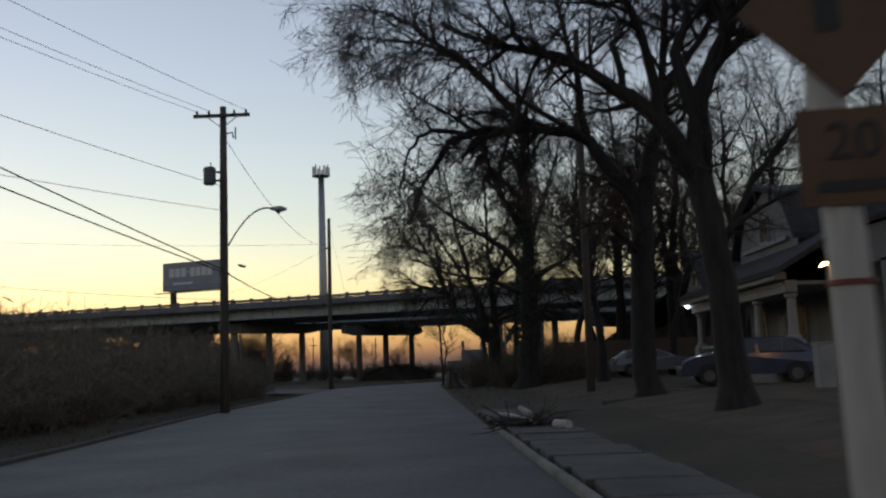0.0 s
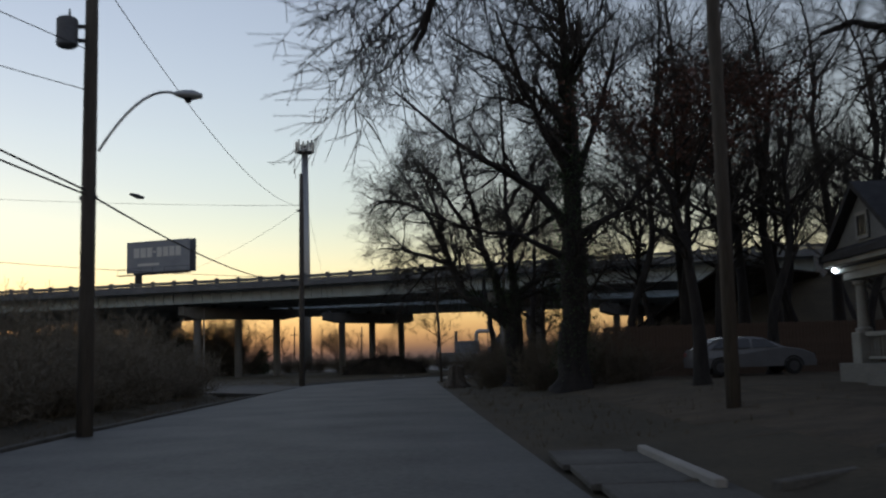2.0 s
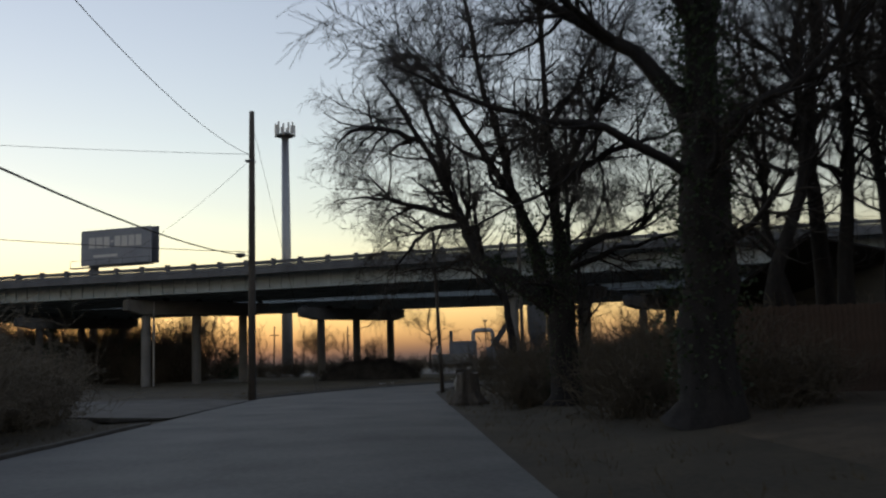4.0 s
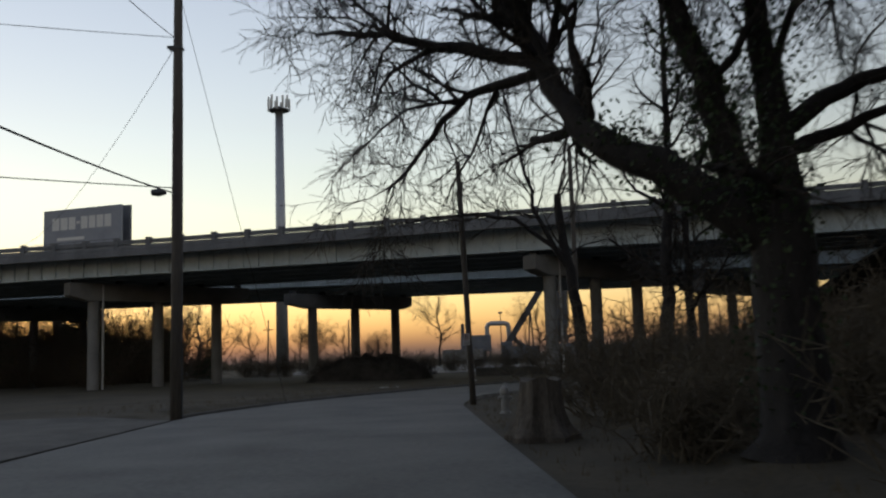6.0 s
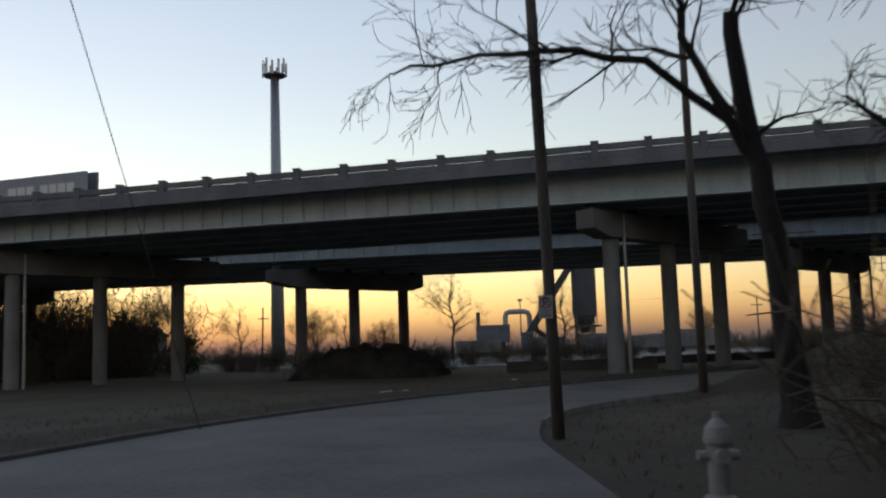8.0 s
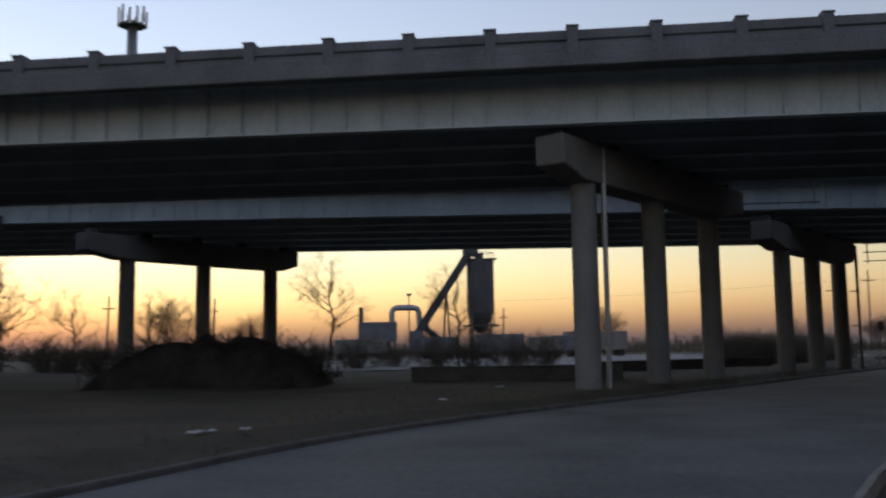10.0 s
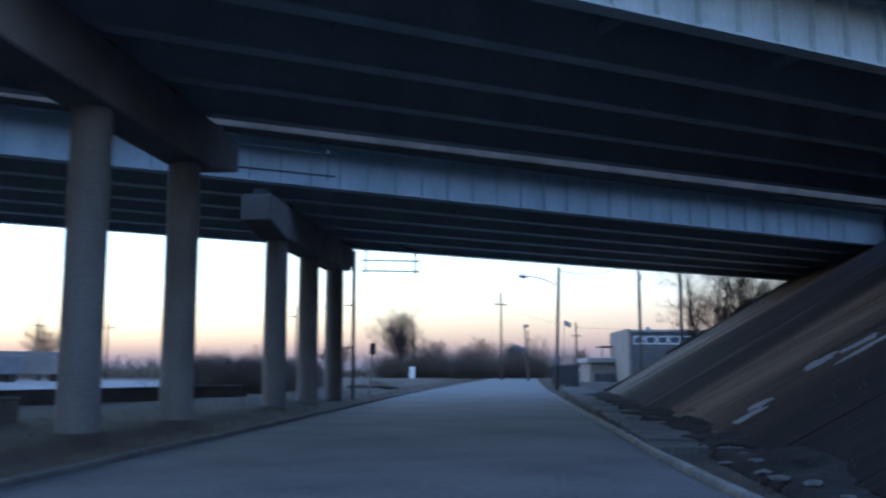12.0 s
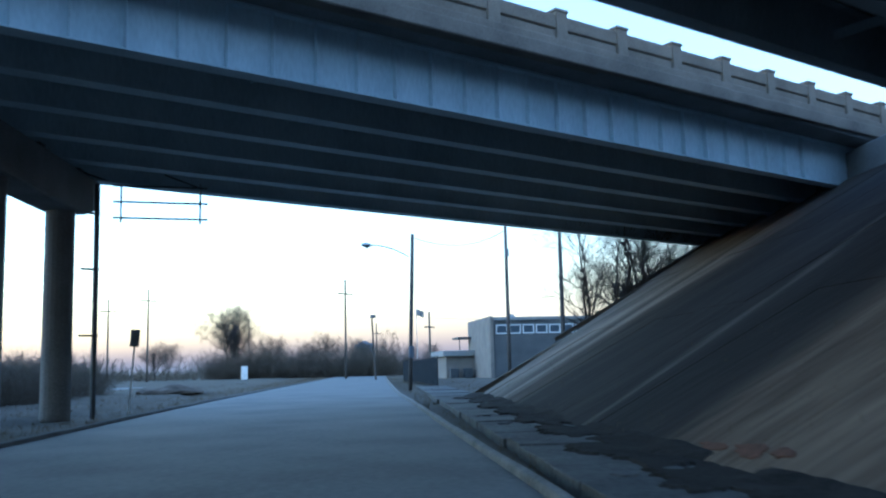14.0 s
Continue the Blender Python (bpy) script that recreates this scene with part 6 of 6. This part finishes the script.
# screened fence by the lamp pole
fence = thing("fence", "dark screened fence along the far kerb", "fence", pose(58.4, 153.6, 0.1, 0, 0, 47.5))
for k in range(22):
    part("post", tubes((((1.6 * k, 0, -0.2), (1.6 * k, 0, 1.9)), 0.04), sides=6), FENCE_MESH, fence)
    if k < 21:
        part("panel", boxes((1.6 * k + 0.05, 1.6 * k + 1.55, -0.015, 0.015, 0.08, 1.75)), FENCE_MESH, fence)
flag = thing("flag", "small flag on a slim pole in the distance", "flag", pose(93.3, 187.9, 0))
part("pole", tubes((((0, 0, 0), (0, 0, 8.0)), [0.06, 0.04]), sides=6), GALVANISED, flag)
bm = bmesh.new()
bmesh.ops.create_grid(bm, x_segments=8, y_segments=3, size=0.5)
for v in bm.verts:
    v.co = Vector((v.co.x * 1.2 + 0.62, 0.08 * math.sin(v.co.x * 7), 7.5 + 0.7 * v.co.y - 0.25 * v.co.x))
bmesh.ops.solidify(bm, geom=bm.faces[:], thickness=0.02)
part("cloth", bm, SIGN_GREY, flag)
t = tagged(link("water_tower", tubes((((0, 0, 0), (0, 0, 9), (0, 0, 9.4), (0, 0, 12), (0, 0, 13.2)), [1.0, 1.0, 3.0, 3.0, 0.4]), sides=16), PANEL_GREY), "squat grey tower on the far skyline", "tower")
t.matrix_basis = pose(222.5, 331.6, -3)

# low heap of earth past the pier
bm = bmesh.new()
bmesh.ops.create_icosphere(bm, subdivisions=4, radius=1.0)
for v_ in bm.verts:
    n = noise.noise(v_.co * 1.9) + 0.5 * noise.noise(v_.co * 5.3)
    v_.co = Vector((v_.co.x * 3.4 * (1 + 0.2 * n), v_.co.y * 1.8, max(-0.1, v_.co.z) * (0.42 + 0.3 * n)))
heap = tagged(link("earth_mound", bm, SOIL, smooth=True), "low heap of dark earth on the open ground", "mound")
heap.matrix_basis = pose(47, 165.3, float(land(47, 165.3)), 0, 0, 40)

# far scrub along the horizon
rng = np.random.default_rng(61)
v, f, runs = [], [], []
for _ in range(11000):
    a = rng.uniform(-0.75, 1.15)
    dist = rng.uniform(190, 330)
    x, y = math.sin(a) * dist + 5, math.cos(a) * dist + 85
    if float(road_gap(np.array(x), np.array(y))) < 6 or (-35 < x < 60 and y < 240):
        continue
    h = rng.uniform(1.2, 3.6) * (1.5 if noise.noise(Vector((x * 0.03, y * 0.03, 0))) > 0.1 else 0.8)
    w = rng.normal(0, 0.35, 3) + (0, 0, 1)
    runs.append(bend(rng, (x, y, -0.1), w / np.linalg.norm(w), h, 0.13, 0.05, 4, 0.25, 0))
branch_tubes(runs, 4, v, f)
scrub = new("far_scrub", array_mesh("far_scrub", v, f, BRUSH, smooth=False))
tagged(scrub, "hazy leafless scrub along the far edge of the fields", "scrub", kind="stuff")

# grass tufts on the verges
v, f = [], []
rng = np.random.default_rng(17)
spots = []
for line, side, n in ((LEFT, 1, 9000), (RIGHT, -1, 5000)):
    for _ in range(n):
        i = rng.integers(10, 175)
        p, d = line[i], line[i + 1] - line[i]
        d = d / np.hypot(*d)
        spots.append((p + d * rng.uniform(-1, 1) + side * np.array([-d[1], d[0]]) * (0.25 + abs(rng.normal(0, 3.0)))))
spots = np.array(spots)
zs = land(spots[:, 0], spots[:, 1])
for (x, y), z0 in zip(spots, zs):
    if (69 < y < 87 and x < -8.5) or (y < 38 and x > 2):
        continue
    for _ in range(3):
        w = rng.normal(0, 0.5, 3) + (0, 0, 1)
        h = rng.uniform(0.06, 0.2)
        b = np.array([x, y, z0 - 0.01]) + np.r_[rng.normal(0, 0.05, 2), 0]
        s_ = np.array([rng.normal(), rng.normal(), 0])
        s_ = s_ / np.linalg.norm(s_) * 0.008
        tip = b + w / np.linalg.norm(w) * h
        k = 4 * len(v)
        v.append(np.array([b - s_, b + s_, tip + s_ * 0.2, tip - s_ * 0.2]))
        f.append(np.array([[k, k + 1, k + 2, k + 3]]))
grass = new("grass_tufts", array_mesh("grass_tufts", v, f, BLADE, smooth=False))
tagged(grass, "dry winter grass tufts along the verges", "grass", kind="stuff")

# ---- slope paving under the overpasses ----
slope = tagged(new("slope_paving"), "concrete slope paving panels, stained and darkened for the overpass's shade", "paving", kind="structure")
rng = np.random.default_rng(29)
run = math.hypot(1, RISE)
tilt = Matrix(((1, 0, 0, 0), (0, -1 / run, RISE / run, 0), (0, RISE / run, 1 / run, 0), (0, 0, 0, 1)))
PAVE = STREET @ pose(0, -TOE, 0)
LONG = (ABUT - TOE) * run + 0.6
edges = [84.0]
while edges[-1] < 141:
    edges.append(edges[-1] + rng.uniform(3.2, 4.4))
SKEW = 0.86  # the paving ends parallel to the overpass
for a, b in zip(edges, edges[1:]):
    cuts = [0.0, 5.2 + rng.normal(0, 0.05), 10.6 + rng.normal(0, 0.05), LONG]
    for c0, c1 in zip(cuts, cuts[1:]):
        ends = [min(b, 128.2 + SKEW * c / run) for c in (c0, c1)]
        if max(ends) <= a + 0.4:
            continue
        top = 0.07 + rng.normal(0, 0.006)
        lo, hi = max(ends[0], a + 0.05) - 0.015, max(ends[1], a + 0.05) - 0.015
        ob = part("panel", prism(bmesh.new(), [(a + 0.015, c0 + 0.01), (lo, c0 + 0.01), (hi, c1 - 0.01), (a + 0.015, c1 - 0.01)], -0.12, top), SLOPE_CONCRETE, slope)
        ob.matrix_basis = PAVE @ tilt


def blot(name, a, c, w, h, mat, label, seed, lift=0.09):
    """A ragged flat patch on the slope, spread thin."""
    rng = np.random.default_rng(seed)
    pts = [(a + w * math.cos(t) * k, c + h * math.sin(t) * k) for t, k in zip(np.linspace(0, 2 * math.pi, 46, endpoint=False), np.interp(np.linspace(0, 12, 46), range(13), rng.uniform(0.45, 1.1, 13)) * rng.uniform(0.86, 1.1, 46))]
    ob = part(name, prism(bmesh.new(), pts, lift - 0.02, lift), mat, slope, label)
    ob.matrix_basis = PAVE @ tilt


for k, (a, c, w, h) in enumerate(((102.9, 0.42, 0.5, 0.12), (101.9, 0.5, 0.5, 0.14), (101.2, 0.56, 0.3, 0.1))):
    blot("paint_patch", a, c, w, h, ORANGE_PAINT, "faded orange spray paint", 200 + k)
for k, (a, c, w, h) in enumerate(((97.7, 3.1, 0.5, 0.5), (97.2, 3.9, 0.4, 0.55), (96.2, 3.6, 0.25, 0.8), (96.3, 1.25, 0.35, 0.35), (95.7, 0.8, 0.3, 0.5))):
    blot("bare_patch", a, c, w, h, BARE_CONCRETE, "pale bare concrete patch", 220 + k)
# paved strip between the kerb and the foot of the slope
strip = tagged(new("pavement_underpass"), "worn dark concrete pavement slabs along the foot of the slope", "pavement", kind="structure")
r = 92.0
while r < 150:
    wide = rng.uniform(1.3, 1.7)
    bm = boxes((r + 0.012, r + wide - 0.012, 66.75, 68.62 + rng.normal(0, 0.02), -0.1, 0.125 + rng.normal(0, 0.01)), bevel=0.012)
    part("slab", bm, DAMP_PAVING, strip).matrix_basis = STREET
    r += wide
# earth washed down to the toe of the slope
bm = bmesh.new()
rows_ = []
for r in np.arange(84.5, 130, 0.3):
    now = []
    for k in range(9):
        q = TOE - 0.8 + 0.15 * k
        n = noise.noise(Vector((r * 0.55, q * 0.8, 3.0))) + 0.5 * noise.noise(Vector((r * 1.9, q * 2.1, 7.0)))
        low = max(0.12, 0.1 + (q - TOE) * RISE)
        crest = 0.12 * math.exp(-((q - TOE + 0.1) / 0.4) ** 2) * (0.45 + 1.3 * n)
        now.append(bm.verts.new((*(R * r + Q * q).xy, low + crest - (0.5 if r < 84.7 or r > 129.5 else 0.16 if k in (0, 8) else 0.03))))
    rows_.append(now)
for r0, r1 in zip(rows_, rows_[1:]):
    for k in range(8):
        bm.faces.new((r0[k], r1[k], r1[k + 1], r0[k + 1]))
bmesh.ops.recalc_face_normals(bm, faces=bm.faces)
bank = tagged(link("earth_bank", bm, DARK_EARTH, smooth=True), "dark earth washed down along the foot of the slope", "earth", kind="structure")
for k, (r, w) in enumerate(((93.4, 1.9), (97.6, 2.4), (101.0, 1.5), (103.9, 2.3), (108.2, 1.7), (111.6, 2.2), (115.4, 1.6), (118.8, 1.9), (123.0, 1.5), (126.4, 1.7))):
    turn = np.linspace(0, 2 * math.pi, 96, endpoint=False)
    far = [0.8 + 0.45 * noise.noise(Vector((1.6 * math.cos(t), 1.6 * math.sin(t), r))) + 0.28 * noise.noise(Vector((6 * math.cos(t), 6 * math.sin(t), r))) + 0.12 * noise.noise(Vector((19 * math.cos(t), 19 * math.sin(t), r))) for t in turn]
    deep = rng.uniform(0.65, 1.0)
    bm = prism(bmesh.new(), [(r + w * math.cos(t) * f, -TOE + 0.25 + deep * math.sin(t) * f) for t, f in zip(turn, far)], 0.1, 0.152 + 0.004 * (k % 2))
    for v_ in bm.verts:
        if v_.co.z > 0.12:
            v_.co.x, v_.co.y = r + (v_.co.x - r) * 0.93, -TOE + 0.25 + (v_.co.y + TOE - 0.25) * 0.9
    part("earth_patch", bm, DARK_EARTH, bank).matrix_basis = STREET
# rubble and slabs at the toe of the slope
for k in range(46):
    r = rng.uniform(84, 128)
    q = TOE - abs(rng.normal(0.2, 0.7))
    p = R * r + Q * q
    sz = rng.uniform(0.05, 0.17)
    bm = bmesh.new()
    bmesh.ops.create_icosphere(bm, subdivisions=1, radius=sz)
    for v_ in bm.verts:
        v_.co = Vector((v_.co.x * 1.3, v_.co.y, v_.co.z * 0.3)) * rng.uniform(0.75, 1.2)
    ob = link("rubble", bm, PAVING)
    ob.matrix_basis = pose(p.x, p.y, 0.12, 0, 0, rng.uniform(0, 360))
    tagged(ob, "broken concrete rubble at the foot of the slope", "rubble", "rubble along the slope")

# paper scraps blown onto the ground near the overpass
for k, (x, y) in enumerate(((-4.2, 105.8), (-4.0, 106.0), (-3.4, 106.2), (1.0, 114.1), (3.8, 121.2))):
    bm = bmesh.new()
    bmesh.ops.create_grid(bm, x_segments=5, y_segments=4, size=0.13)
    for v_ in bm.verts:
        v_.co.z = 0.03 + 0.1 * abs(noise.noise(v_.co * 9 + Vector((3 * k, 0, 0))))
        v_.co.y *= 0.7
    bmesh.ops.solidify(bm, geom=bm.faces[:], thickness=0.006)
    ob = link("paper_scrap", bm, SIGN_GREY)
    ob.matrix_basis = pose(x, y, float(land(x, y)) + 0.015, 0, 0, 47 * k)
    tagged(ob, "crumpled pale paper scrap lying on the ground", "litter", "paper scraps by the overpass")
